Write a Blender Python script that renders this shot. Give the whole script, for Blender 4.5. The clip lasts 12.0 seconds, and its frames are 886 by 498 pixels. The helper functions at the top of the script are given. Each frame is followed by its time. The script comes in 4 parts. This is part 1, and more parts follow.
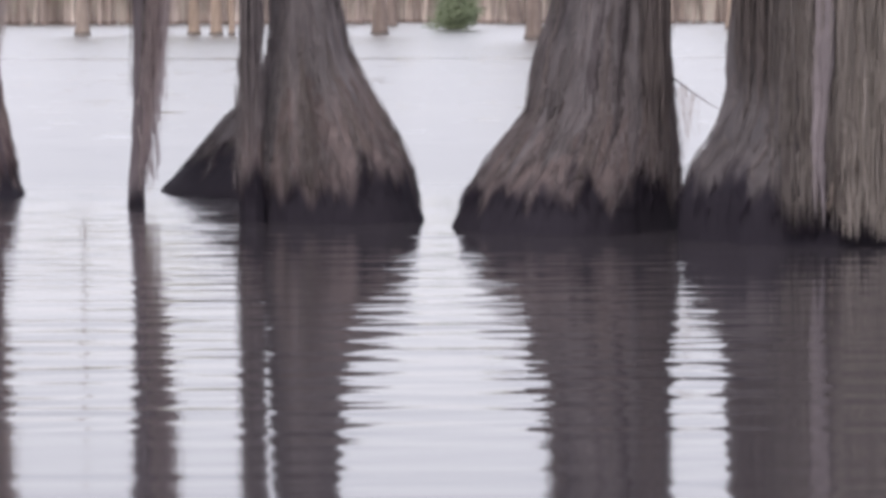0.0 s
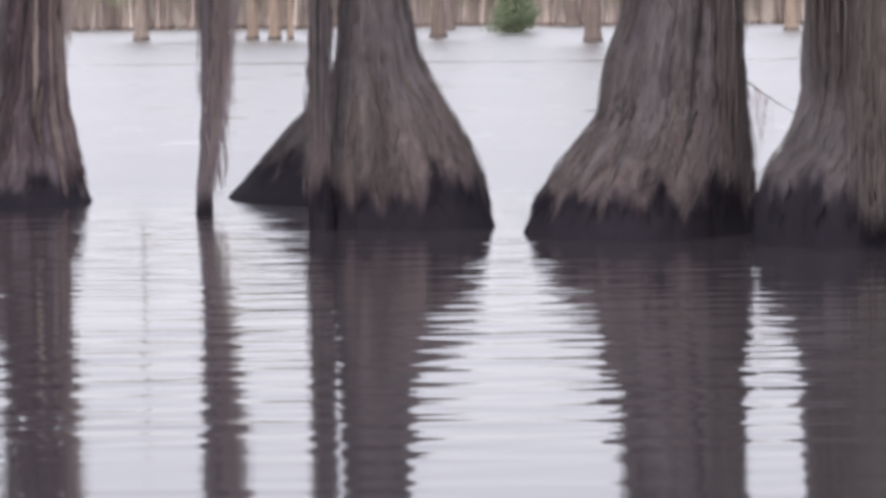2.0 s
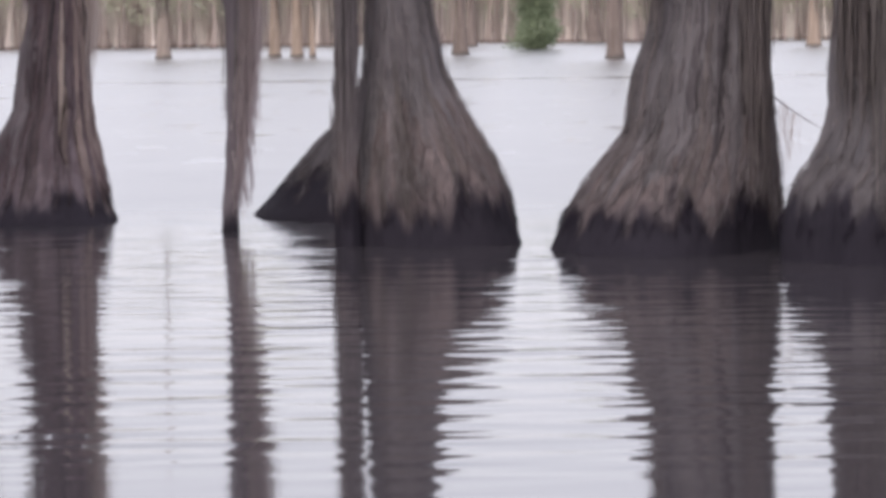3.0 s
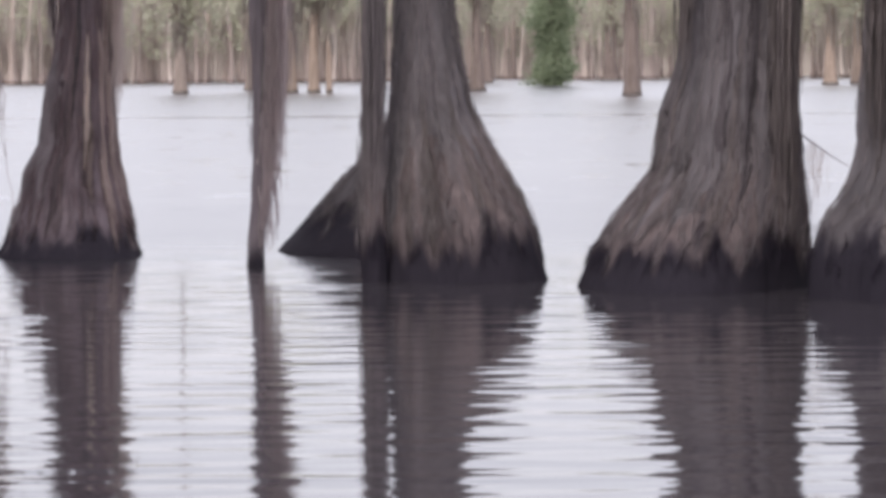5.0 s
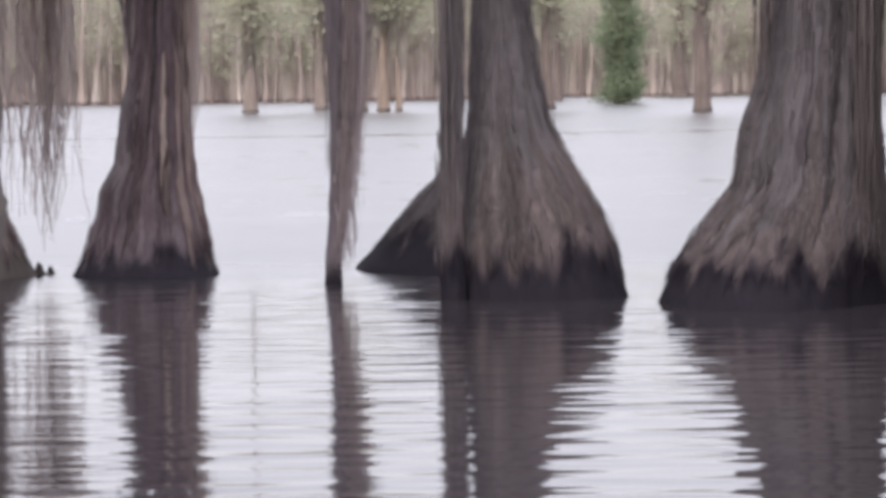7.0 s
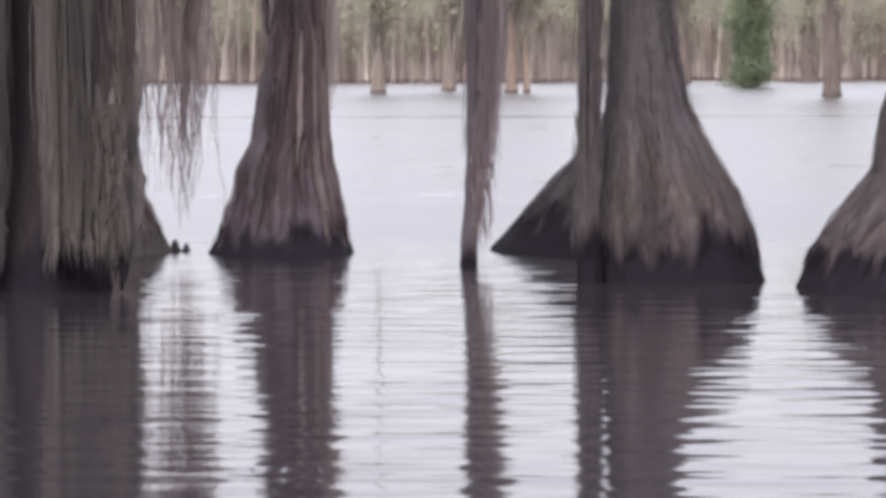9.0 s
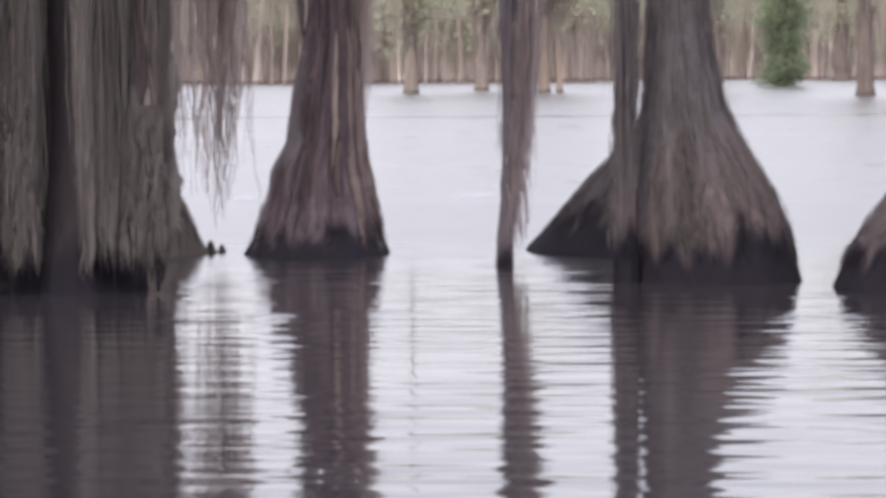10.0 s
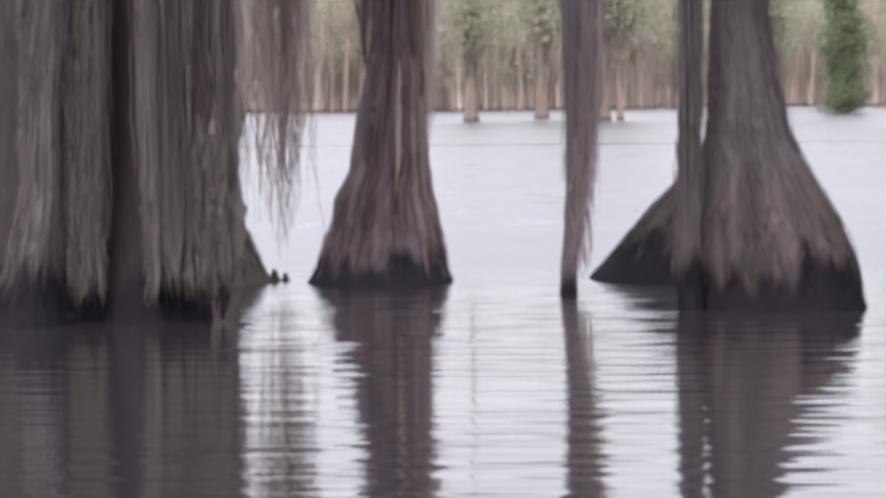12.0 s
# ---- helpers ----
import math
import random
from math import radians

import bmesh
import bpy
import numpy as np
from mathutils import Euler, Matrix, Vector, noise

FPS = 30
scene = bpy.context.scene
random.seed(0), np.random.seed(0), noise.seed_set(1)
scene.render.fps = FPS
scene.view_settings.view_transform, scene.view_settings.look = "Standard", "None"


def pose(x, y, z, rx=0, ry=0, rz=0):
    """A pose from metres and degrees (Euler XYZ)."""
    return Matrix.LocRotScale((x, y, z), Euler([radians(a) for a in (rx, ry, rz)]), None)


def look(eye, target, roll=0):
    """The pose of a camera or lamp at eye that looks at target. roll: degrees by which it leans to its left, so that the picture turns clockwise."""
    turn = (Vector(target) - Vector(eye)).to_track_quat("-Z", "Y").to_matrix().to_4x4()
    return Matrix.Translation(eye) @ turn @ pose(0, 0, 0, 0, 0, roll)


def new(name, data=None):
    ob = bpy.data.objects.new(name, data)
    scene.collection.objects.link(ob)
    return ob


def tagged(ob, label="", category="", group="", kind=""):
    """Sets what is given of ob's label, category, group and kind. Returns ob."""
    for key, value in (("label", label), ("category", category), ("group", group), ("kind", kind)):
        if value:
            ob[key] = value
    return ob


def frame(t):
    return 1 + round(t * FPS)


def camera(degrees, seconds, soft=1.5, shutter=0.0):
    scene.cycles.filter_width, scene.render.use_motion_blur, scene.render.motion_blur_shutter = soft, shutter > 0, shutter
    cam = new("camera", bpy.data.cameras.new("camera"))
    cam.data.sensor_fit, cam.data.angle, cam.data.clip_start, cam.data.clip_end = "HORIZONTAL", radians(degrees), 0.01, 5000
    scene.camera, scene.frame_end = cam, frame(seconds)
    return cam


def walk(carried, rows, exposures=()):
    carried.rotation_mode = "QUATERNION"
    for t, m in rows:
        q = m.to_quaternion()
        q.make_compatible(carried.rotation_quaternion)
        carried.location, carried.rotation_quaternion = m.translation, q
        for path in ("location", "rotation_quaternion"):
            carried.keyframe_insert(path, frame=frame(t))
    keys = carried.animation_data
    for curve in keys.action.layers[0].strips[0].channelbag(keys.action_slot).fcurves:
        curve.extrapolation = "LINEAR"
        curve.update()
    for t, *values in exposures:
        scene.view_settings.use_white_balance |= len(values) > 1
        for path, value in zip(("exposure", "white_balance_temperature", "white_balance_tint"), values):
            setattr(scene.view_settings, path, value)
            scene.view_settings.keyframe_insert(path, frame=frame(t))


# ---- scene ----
cam = camera(16.0, 12.0, soft=4.3)
PATH = [
    (0, (0.047, -0.028, 1.053), (0.107, 1.965, 0.904), -0.1),
    (0.5, (0.036, -0.012, 1.059), (0.091, 1.98, 0.894), -0.5),
    (1, (0.018, 0.016, 1.062), (0.063, 2.009, 0.899), -0.4),
    (1.5, (0.002, 0.083, 1.05), (0.036, 2.077, 0.897), -0.3),
    (2, (-0.014, 0.105, 1.061), (0.009, 2.099, 0.914), -0.5),
    (2.5, (-0.025, 0.092, 1.059), (-0.01, 2.087, 0.918), -0.5),
    (3, (-0.036, 0.127, 1.058), (-0.027, 2.123, 0.922), -0.7),
    (5, (-0.095, 0.151, 1.058), (-0.095, 2.148, 0.945), -0.4),
    (5.5, (-0.108, 0.156, 1.058), (-0.118, 2.153, 0.949), -0.7),
    (6, (-0.122, 0.192, 1.055), (-0.145, 2.189, 0.948), -0.7),
    (6.5, (-0.132, 0.229, 1.05), (-0.165, 2.226, 0.946), -0.8),
    (7, (-0.144, 0.251, 1.046), (-0.188, 2.248, 0.945), -0.8),
    (9, (-0.203, 0.258, 1.045), (-0.326, 2.251, 0.933), -0.2),
    (9.5, (-0.209, 0.265, 1.046), (-0.344, 2.257, 0.932), 0.0),
    (10, (-0.219, 0.271, 1.047), (-0.363, 2.263, 0.935), -0.4),
    (10.5, (-0.221, 0.286, 1.048), (-0.373, 2.278, 0.94), -0.9),
    (11, (-0.229, 0.281, 1.047), (-0.389, 2.272, 0.946), -0.8),
    (11.5, (-0.236, 0.256, 1.044), (-0.405, 2.247, 0.947), -0.7),
    (12, (-0.238, 0.276, 1.048), (-0.42, 2.265, 0.954), -0.6),
]
walk(cam, [(t, look(eye, target, roll)) for t, eye, target, roll in PATH])

# ---------------------------------------------------------------- world and light
world = bpy.data.worlds.new("overcast_sky")
scene.world = world
world.use_nodes = True
SUN_EL, SUN_AZ = radians(48), radians(200)
wn, wl = world.node_tree.nodes, world.node_tree.links
wn.clear()
w_out = wn.new("ShaderNodeOutputWorld")
w_sky = wn.new("ShaderNodeTexSky")
w_sky.sky_type, w_sky.sun_disc = "NISHITA", False
w_sky.sun_elevation, w_sky.sun_rotation = SUN_EL, SUN_AZ
w_sky.air_density, w_sky.dust_density = 1.0, 4.0
w_bg = wn.new("ShaderNodeBackground")
w_bg.inputs["Strength"].default_value = 0.05
wl.new(w_sky.outputs[0], w_bg.inputs["Color"])
# cloud layer: pale grey, slightly brighter overhead, with faint soft banks
w_tc = wn.new("ShaderNodeTexCoord")
w_sep = wn.new("ShaderNodeSeparateXYZ")
wl.new(w_tc.outputs["Generated"], w_sep.inputs[0])
w_ramp = wn.new("ShaderNodeValToRGB")
w_ramp.color_ramp.elements[0].position, w_ramp.color_ramp.elements[0].color = 0.0, (0.943, 0.905, 0.993, 1)
w_ramp.color_ramp.elements[1].position, w_ramp.color_ramp.elements[1].color = 0.7, (1.012, 0.98, 1.068, 1)
wl.new(w_sep.outputs["Z"], w_ramp.inputs[0])
w_noise = wn.new("ShaderNodeTexNoise")
w_noise.inputs["Scale"].default_value, w_noise.inputs["Detail"].default_value = 2.5, 4.0
wl.new(w_tc.outputs["Generated"], w_noise.inputs["Vector"])
w_var = wn.new("ShaderNodeMapRange")
w_var.inputs["To Min"].default_value, w_var.inputs["To Max"].default_value = 0.92, 1.08
wl.new(w_noise.outputs["Fac"], w_var.inputs["Value"])
w_mul = wn.new("ShaderNodeVectorMath")
w_mul.operation = "SCALE"
wl.new(w_ramp.outputs[0], w_mul.inputs[0])
wl.new(w_var.outputs[0], w_mul.inputs["Scale"])
w_bg2 = wn.new("ShaderNodeBackground")
w_bg2.inputs["Strength"].default_value = 1.15
wl.new(w_mul.outputs[0], w_bg2.inputs["Color"])
w_add = wn.new("ShaderNodeAddShader")
wl.new(w_bg.outputs[0], w_add.inputs[0])
wl.new(w_bg2.outputs[0], w_add.inputs[1])
wl.new(w_add.outputs[0], w_out.inputs[0])

sun = new("sun", bpy.data.lights.new("sun", "SUN"))
sun.data.energy, sun.data.angle, sun.data.color = 1.5, radians(25), (1.0, 0.94, 0.87)
sun_dir = Vector((math.sin(SUN_AZ) * math.cos(SUN_EL), math.cos(SUN_AZ) * math.cos(SUN_EL), math.sin(SUN_EL)))
sun.matrix_world = look(sun_dir * 50, (0, 0, 0))


# ---------------------------------------------------------------- material helpers
class Mat:
    """A node material with short ways to add nodes."""

    def __init__(self, name):
        self.mat = bpy.data.materials.new(name)
        self.mat.use_nodes = True
        self.n, self.l = self.mat.node_tree.nodes, self.mat.node_tree.links
        self.b = self.n["Principled BSDF"]

    def add(self, kind, **inputs):
        node = self.n.new(kind)
        for key, value in inputs.items():
            self.put(node.inputs[key.replace("_", " ")], value)
        return node

    def put(self, socket, value):
        if isinstance(value, bpy.types.NodeSocket):
            self.l.new(value, socket)
        else:
            socket.default_value = value

    def coords(self, scale, which="Object"):
        tc = self.n.new("ShaderNodeTexCoord")
        m = self.n.new("ShaderNodeMapping")
        m.inputs["Scale"].default_value = scale
        self.l.new(tc.outputs[which], m.inputs["Vector"])
        return m.outputs[0]

    def noise(self, vector, scale, detail=3.0, rough=0.55):
        node = self.add("ShaderNodeTexNoise", Vector=vector, Scale=scale, Detail=detail, Roughness=rough)
        return node.outputs["Fac"]

    def math(self, op, a, b=0.0, clamp=False):
        node = self.n.new("ShaderNodeMath")
        node.operation, node.use_clamp = op, clamp
        self.put(node.inputs[0], a)
        self.put(node.inputs[1], b)
        return node.outputs[0]

    def span(self, value, a, b, c=0.0, d=1.0, smooth=False):
        node = self.n.new("ShaderNodeMapRange")
        node.interpolation_type = "SMOOTHSTEP" if smooth else "LINEAR"
        for i, v in enumerate((value, a, b, c, d)):
            self.put(node.inputs[i], v)
        return node.outputs[0]

    def ramp(self, fac, stops):
        node = self.n.new("ShaderNodeValToRGB")
        els = node.color_ramp.elements
        while len(els) < len(stops):
            els.new(0.5)
        for e, (p, c) in zip(els, stops):
            e.position, e.color = p, (*c, 1)
        self.l.new(fac, node.inputs[0])
        return node.outputs[0]

    def mix(self, fac, a, b, blend="MIX"):
        node = self.n.new("ShaderNodeMix")
        node.data_type, node.blend_type = "RGBA", blend
        self.put(node.inputs[0], fac)
        self.put(node.inputs[6], a if isinstance(a, bpy.types.NodeSocket) else (*a, 1))
        self.put(node.inputs[7], b if isinstance(b, bpy.types.NodeSocket) else (*b, 1))
        return node.outputs[2]

    def bump(self, height, distance, strength=1.0):
        node = self.add("ShaderNodeBump", Height=height, Distance=distance, Strength=strength)
        self.l.new(node.outputs[0], self.b.inputs["Normal"])

    def set(self, **inputs):
        for key, value in inputs.items():
            self.put(self.b.inputs[key.replace("_", " ")], value)
        return self.mat

    def z(self):
        geo = self.n.new("ShaderNodeNewGeometry")
        sep = self.n.new("ShaderNodeSeparateXYZ")
        self.l.new(geo.outputs["Position"], sep.inputs[0])
        return sep.outputs["X"], sep.outputs["Y"], sep.outputs["Z"]

    def banded(self, col, low=0.87, high=1.24):
        """Broad upright bands, lighter and darker, that run down a whole trunk."""
        tone = self.span(self.noise(self.coords((1, 1, 0.10)), 6.5, 2, 0.5), 0.36, 0.64, low, high)
        grey = self.n.new("ShaderNodeCombineColor")
        for k in range(3):
            self.put(grey.inputs[k], tone)
        return self.mix(1.0, col, grey.outputs[0], "MULTIPLY")

    def damp(self, top, spread, soft=0.085):
        """1 below a ragged damp line with rounded tongues, 0 above it."""
        _, _, z = self.z()
        edge = self.noise(self.coords((1, 1, 0.08)), 7.0, 2, 0.45)
        level = self.math("ADD", top, self.math("MULTIPLY", self.math("SUBTRACT", edge, 0.5), spread))
        return self.span(self.math("SUBTRACT", z, level), -soft, soft, 1, 0, smooth=True)

    def island(self):
        return self.n.new("ShaderNodeNewGeometry").outputs["Random Per Island"]


def bark_material(name, dark, mid, pale, wet_top, wet_spread, pale_amount=0.5, wet_dark=0.019, wet_pale=0.034, bare=None):
    """Fibrous bark with long vertical fibres, grey lichen blotches and a ragged wet band above the water."""
    m = Mat(name)
    dark = tuple(0.55 * a + 0.45 * b for a, b in zip(dark, mid))
    pale = tuple(0.7 * a + 0.3 * b for a, b in zip(pale, mid))
    fibre = m.noise(m.coords((1, 1, 0.14)), 60, 4, 0.6)
    broad = m.noise(m.coords((1, 1, 0.22)), 11, 4, 0.6)
    blotch = m.noise(m.coords((1, 1, 0.45)), 5.5, 5, 0.65)
    col = m.ramp(fibre, [(0.28, dark), (0.52, mid), (0.78, pale)])
    col = m.mix(m.span(broad, 0.42, 0.66, 0, pale_amount), col, pale)
    col = m.mix(m.span(blotch, 0.50, 0.72, 0, 0.45), col, (mid[0] * 0.95, mid[1] * 1.02, mid[2] * 1.1))
    if bare:
        # moss does not grow where floods reach: bare brown bark there
        shred = m.ramp(fibre, [(0.3, tuple(0.72 * c for c in bare)), (0.7, tuple(1.22 * c for c in bare))])
        col = m.mix(m.math("MULTIPLY", m.damp(0.58, 0.9, 0.22), 0.8), col, shred)
    col = m.banded(col)
    wet = m.damp(wet_top, wet_spread)
    blue = 1.2 if wet_dark < 0.05 else 0.84  # soaked black bark is cold, merely damp bark stays brown
    wetcol = m.mix(fibre, (wet_dark, wet_dark * 0.88, wet_dark * blue), (wet_pale, wet_pale * 0.87, wet_pale * blue * 0.95))
    m.set(Base_Color=m.mix(wet, col, wetcol), Roughness=m.span(wet, 0, 1, 0.95, 0.8), Specular_IOR_Level=m.span(wet, 0, 1, 0.12, 0.04))
    m.bump(m.math("ADD", m.math("MULTIPLY", fibre, 0.6), broad), 0.012, 0.7)
    return m.mat


def strand_material(name, dark, mid, pale, rough=0.95, wet_top=None, glow=0.0, airy=0.0, wet=(0.026, 0.021, 0.031)):
    """Thin hanging fibres, each one a little different."""
    m = Mat(name)
    dark = tuple(0.65 * a + 0.35 * b for a, b in zip(dark, mid))
    pale = tuple(0.75 * a + 0.25 * b for a, b in zip(pale, mid))
    grain = m.noise(m.coords((1, 1, 0.2)), 40, 3)
    base = m.ramp(m.island(), [(0.0, dark), (0.5, mid), (1.0, pale)])
    col = m.mix(m.span(grain, 0.4, 0.7, 0, 0.4), base, dark)
    patchy = m.noise(m.coords((1, 1, 0.35)), 7, 4, 0.65)
    col = m.mix(m.span(patchy, 0.45, 0.7, 0, 0.65), col, dark)
    tone = m.span(m.n.new("ShaderNodeObjectInfo").outputs["Random"], 0, 1, 0.86, 1.10)
    grey = m.n.new("ShaderNodeCombineColor")
    for k in range(3):
        m.put(grey.inputs[k], tone)
    col = m.mix(1.0, col, grey.outputs[0], "MULTIPLY")
    if wet_top:
        col = m.mix(m.damp(wet_top, 0.60), m.banded(col), wet)
    if glow:
        thin = m.add("ShaderNodeBsdfTranslucent", Color=col)
        both = m.add("ShaderNodeMixShader", Fac=glow)
        m.l.new(m.b.outputs[0], both.inputs[1])
        m.l.new(thin.outputs[0], both.inputs[2])
        last = both.outputs[0]
        if airy:
            clear = m.add("ShaderNodeMixShader", Fac=airy)
            m.l.new(last, clear.inputs[1])
            m.l.new(m.n.new("ShaderNodeBsdfTransparent").outputs[0], clear.inputs[2])
            last = clear.outputs[0]
        m.l.new(last, m.n["Material Output"].inputs["Surface"])
    return m.set(Base_Color=col, Roughness=rough, Specular_IOR_Level=0.1)


def mat_material(name, dark, mid, pale, wet=(0.024, 0.019, 0.030), wet_z=0.205):
    """Matted moss and shredded bark: soft upright streaks, blotches, each mat with a tone of its own."""
    m = Mat(name)
    dark = tuple(0.5 * a + 0.5 * b for a, b in zip(dark, mid))
    pale = tuple(0.7 * a + 0.3 * b for a, b in zip(pale, mid))
    streak = m.noise(m.coords((1, 1, 0.13)), 58, 5, 0.7)
    blotch = m.noise(m.coords((1, 1, 0.5)), 9, 5, 0.7)
    col = m.ramp(streak, [(0.30, dark), (0.52, mid), (0.76, pale)])
    col = m.mix(m.span(blotch, 0.46, 0.68, 0, 0.55), col, dark)
    tuft = m.noise(m.coords((1, 1, 0.35)), 38, 4, 0.75)
    col = m.mix(m.span(tuft, 0.42, 0.62, 0.45, 0), col, dark)
    tone = m.span(m.n.new("ShaderNodeObjectInfo").outputs["Random"], 0, 1, 0.80, 1.12)
    grey = m.n.new("ShaderNodeCombineColor")
    for k in range(3):
        m.put(grey.inputs[k], tone)
    col = m.mix(1.0, col, grey.outputs[0], "MULTIPLY")
    col = m.mix(m.damp(wet_z, 0.60), m.banded(col), wet)
    m.bump(m.math("ADD", m.math("ADD", streak, blotch), m.math("MULTIPLY", tuft, 1.6)), 0.014, 0.9)
    return m.set(Base_Color=col, Roughness=0.97, Specular_IOR_Level=0.08)


def leaf_material(name, dark, mid, pale):
    m = Mat(name)
    patch = m.noise(m.coords((1, 1, 1)), 0.5, 3)
    col = m.ramp(m.island(), [(0.0, dark), (0.55, mid), (1.0, pale)])
    col = m.mix(m.span(patch, 0.4, 0.65, 0, 0.6), col, mid)
    thin = m.add("ShaderNodeBsdfTranslucent", Color=col)
    both = m.add("ShaderNodeMixShader", Fac=0.5)
    m.l.new(m.b.outputs[0], both.inputs[1])
    m.l.new(thin.outputs[0], both.inputs[2])
    m.l.new(both.outputs[0], m.n["Material Output"].inputs["Surface"])
    return m.set(Base_Color=col, Roughness=0.8, Specular_IOR_Level=0.2)


BARK_GREY = bark_material("bark_grey_fibrous", (0.085, 0.076, 0.083), (0.132, 0.117, 0.124), (0.180, 0.160, 0.163), 0.205, 0.60, 0.35, bare=(0.128, 0.099, 0.100))
BARK_RED = bark_material("bark_reddish_cypress", (0.110, 0.084, 0.098), (0.187, 0.149, 0.167), (0.280, 0.228, 0.243), 0.16, 0.55, 0.3, 0.026, 0.046)
# dark bark with a damp foot; shade among the trunks is in the colour
BARK_DARK = bark_material("bark_dark_damp_shaded", (0.034, 0.028, 0.032), (0.062, 0.054, 0.057), (0.106, 0.093, 0.093), 0.22, 0.5, 0.3)
# near black: the shade between the moss curtains is put into this colour
BARK_RECESS_SHADE = bark_material("bark_recess_shade", (0.025, 0.020, 0.024), (0.043, 0.036, 0.040), (0.064, 0.054, 0.059), 0.22, 0.5, 0.2)
BARK_DAMP = bark_material("bark_tall_damp_band", (0.060, 0.053, 0.060), (0.095, 0.085, 0.092), (0.135, 0.120, 0.124), 0.27, 0.5, 0.3)
BARK_KNEE = bark_material("bark_root_knee", (0.040, 0.033, 0.034), (0.070, 0.058, 0.058), (0.11, 0.092, 0.09), -1.0, 0.0, 0.3)
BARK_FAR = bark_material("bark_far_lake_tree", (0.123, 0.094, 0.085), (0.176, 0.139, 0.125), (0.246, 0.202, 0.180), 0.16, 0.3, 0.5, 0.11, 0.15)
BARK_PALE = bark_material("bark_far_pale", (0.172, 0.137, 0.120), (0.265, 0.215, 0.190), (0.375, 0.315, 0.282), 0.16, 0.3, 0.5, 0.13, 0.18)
# warm light on some lake trees is put into this bark colour
BARK_WARM_LIT = bark_material("bark_far_warm_lit", (0.218, 0.164, 0.131), (0.304, 0.234, 0.191), (0.390, 0.312, 0.261), 0.16, 0.3, 0.5, 0.12, 0.17)
MOSS = strand_material("moss_grey_hanging", (0.175, 0.153, 0.149), (0.235, 0.206, 0.199), (0.300, 0.264, 0.253), glow=0.25, wet_top=0.15)
# far paler than the other moss: light from behind is in the colour
MOSS_PALE = strand_material("moss_pale_beard", (0.72, 0.64, 0.61), (0.80, 0.72, 0.69), (0.88, 0.80, 0.75), glow=0.88, airy=0.40)
MOSS_TAN = strand_material("moss_tan_beard", (0.50, 0.437, 0.42), (0.62, 0.545, 0.525), (0.74, 0.66, 0.632), glow=0.6, airy=0.28)
MOSS_STICK = strand_material("moss_mauve_beard", (0.52, 0.452, 0.468), (0.63, 0.553, 0.566), (0.74, 0.658, 0.645), glow=0.6, airy=0.22)
BARK_MAUVE = bark_material("bark_mauve_stem", (0.092, 0.077, 0.090), (0.132, 0.112, 0.127), (0.180, 0.155, 0.170), 0.05, 0.4, 0.3)
MOSS_DRAPE = strand_material("moss_fibres_on_bark", (0.110, 0.093, 0.094), (0.163, 0.139, 0.138), (0.231, 0.195, 0.189), wet_top=0.20, glow=0.2)
MOSS_RED = strand_material("bark_strips_reddish", (0.102, 0.081, 0.087), (0.178, 0.143, 0.150), (0.296, 0.242, 0.241), wet_top=0.09)
MAT_GREY = mat_material("moss_mat_grey", (0.105, 0.095, 0.104), (0.145, 0.131, 0.140), (0.190, 0.171, 0.177))
MAT_FLANK = mat_material("bark_mat_mauve", (0.172, 0.149, 0.164), (0.236, 0.205, 0.221), (0.305, 0.267, 0.283), wet_z=0.03)
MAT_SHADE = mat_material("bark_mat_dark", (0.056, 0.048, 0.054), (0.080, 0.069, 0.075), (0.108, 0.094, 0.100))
MAT_MOSS = mat_material("moss_mat_pale", (0.150, 0.131, 0.127), (0.218, 0.191, 0.184), (0.292, 0.257, 0.246), wet_z=0.11)
MAT_WARM = mat_material("moss_mat_warm", (0.220, 0.191, 0.182), (0.340, 0.299, 0.284), (0.450, 0.398, 0.376), wet_z=0.0)
MOSS_WARM = strand_material("moss_warm_tufts", (0.285, 0.250, 0.238), (0.37, 0.327, 0.310), (0.47, 0.418, 0.396), glow=0.25, wet_top=0.04)
MAT_BROWN = mat_material("bark_mat_brown", (0.086, 0.068, 0.070), (0.126, 0.100, 0.101), (0.170, 0.137, 0.136))
MAT_UMBER = mat_material("moss_mat_umber", (0.140, 0.116, 0.118), (0.195, 0.164, 0.165), (0.250, 0.213, 0.211), wet_z=0.08)
MAT_RED = mat_material("bark_plate_reddish", (0.120, 0.095, 0.108), (0.180, 0.144, 0.158), (0.250, 0.204, 0.218), (0.036, 0.029, 0.035), 0.15)
MAT_ROOT = mat_material("bark_root_pinkish", (0.200, 0.155, 0.150), (0.310, 0.245, 0.237), (0.430, 0.350, 0.337), (0.06, 0.046, 0.045), -0.06)
MAT_PALE = mat_material("bark_strip_pale", (0.54, 0.44, 0.40), (0.66, 0.55, 0.505), (0.78, 0.67, 0.62))
# distance haze is mixed into this moss colour
MOSS_FAR = strand_material("moss_far_hazed", (0.430, 0.382, 0.342), (0.525, 0.470, 0.422), (0.620, 0.558, 0.503), glow=0.4)
FUZZ_GREY = strand_material("fuzz_grey", (0.108, 0.094, 0.102), (0.166, 0.145, 0.152), (0.228, 0.199, 0.203), wet_top=0.21)
FUZZ_DAMP = strand_material("fuzz_damp", (0.095, 0.081, 0.087), (0.168, 0.145, 0.149), (0.265, 0.229, 0.226), wet_top=0.28)
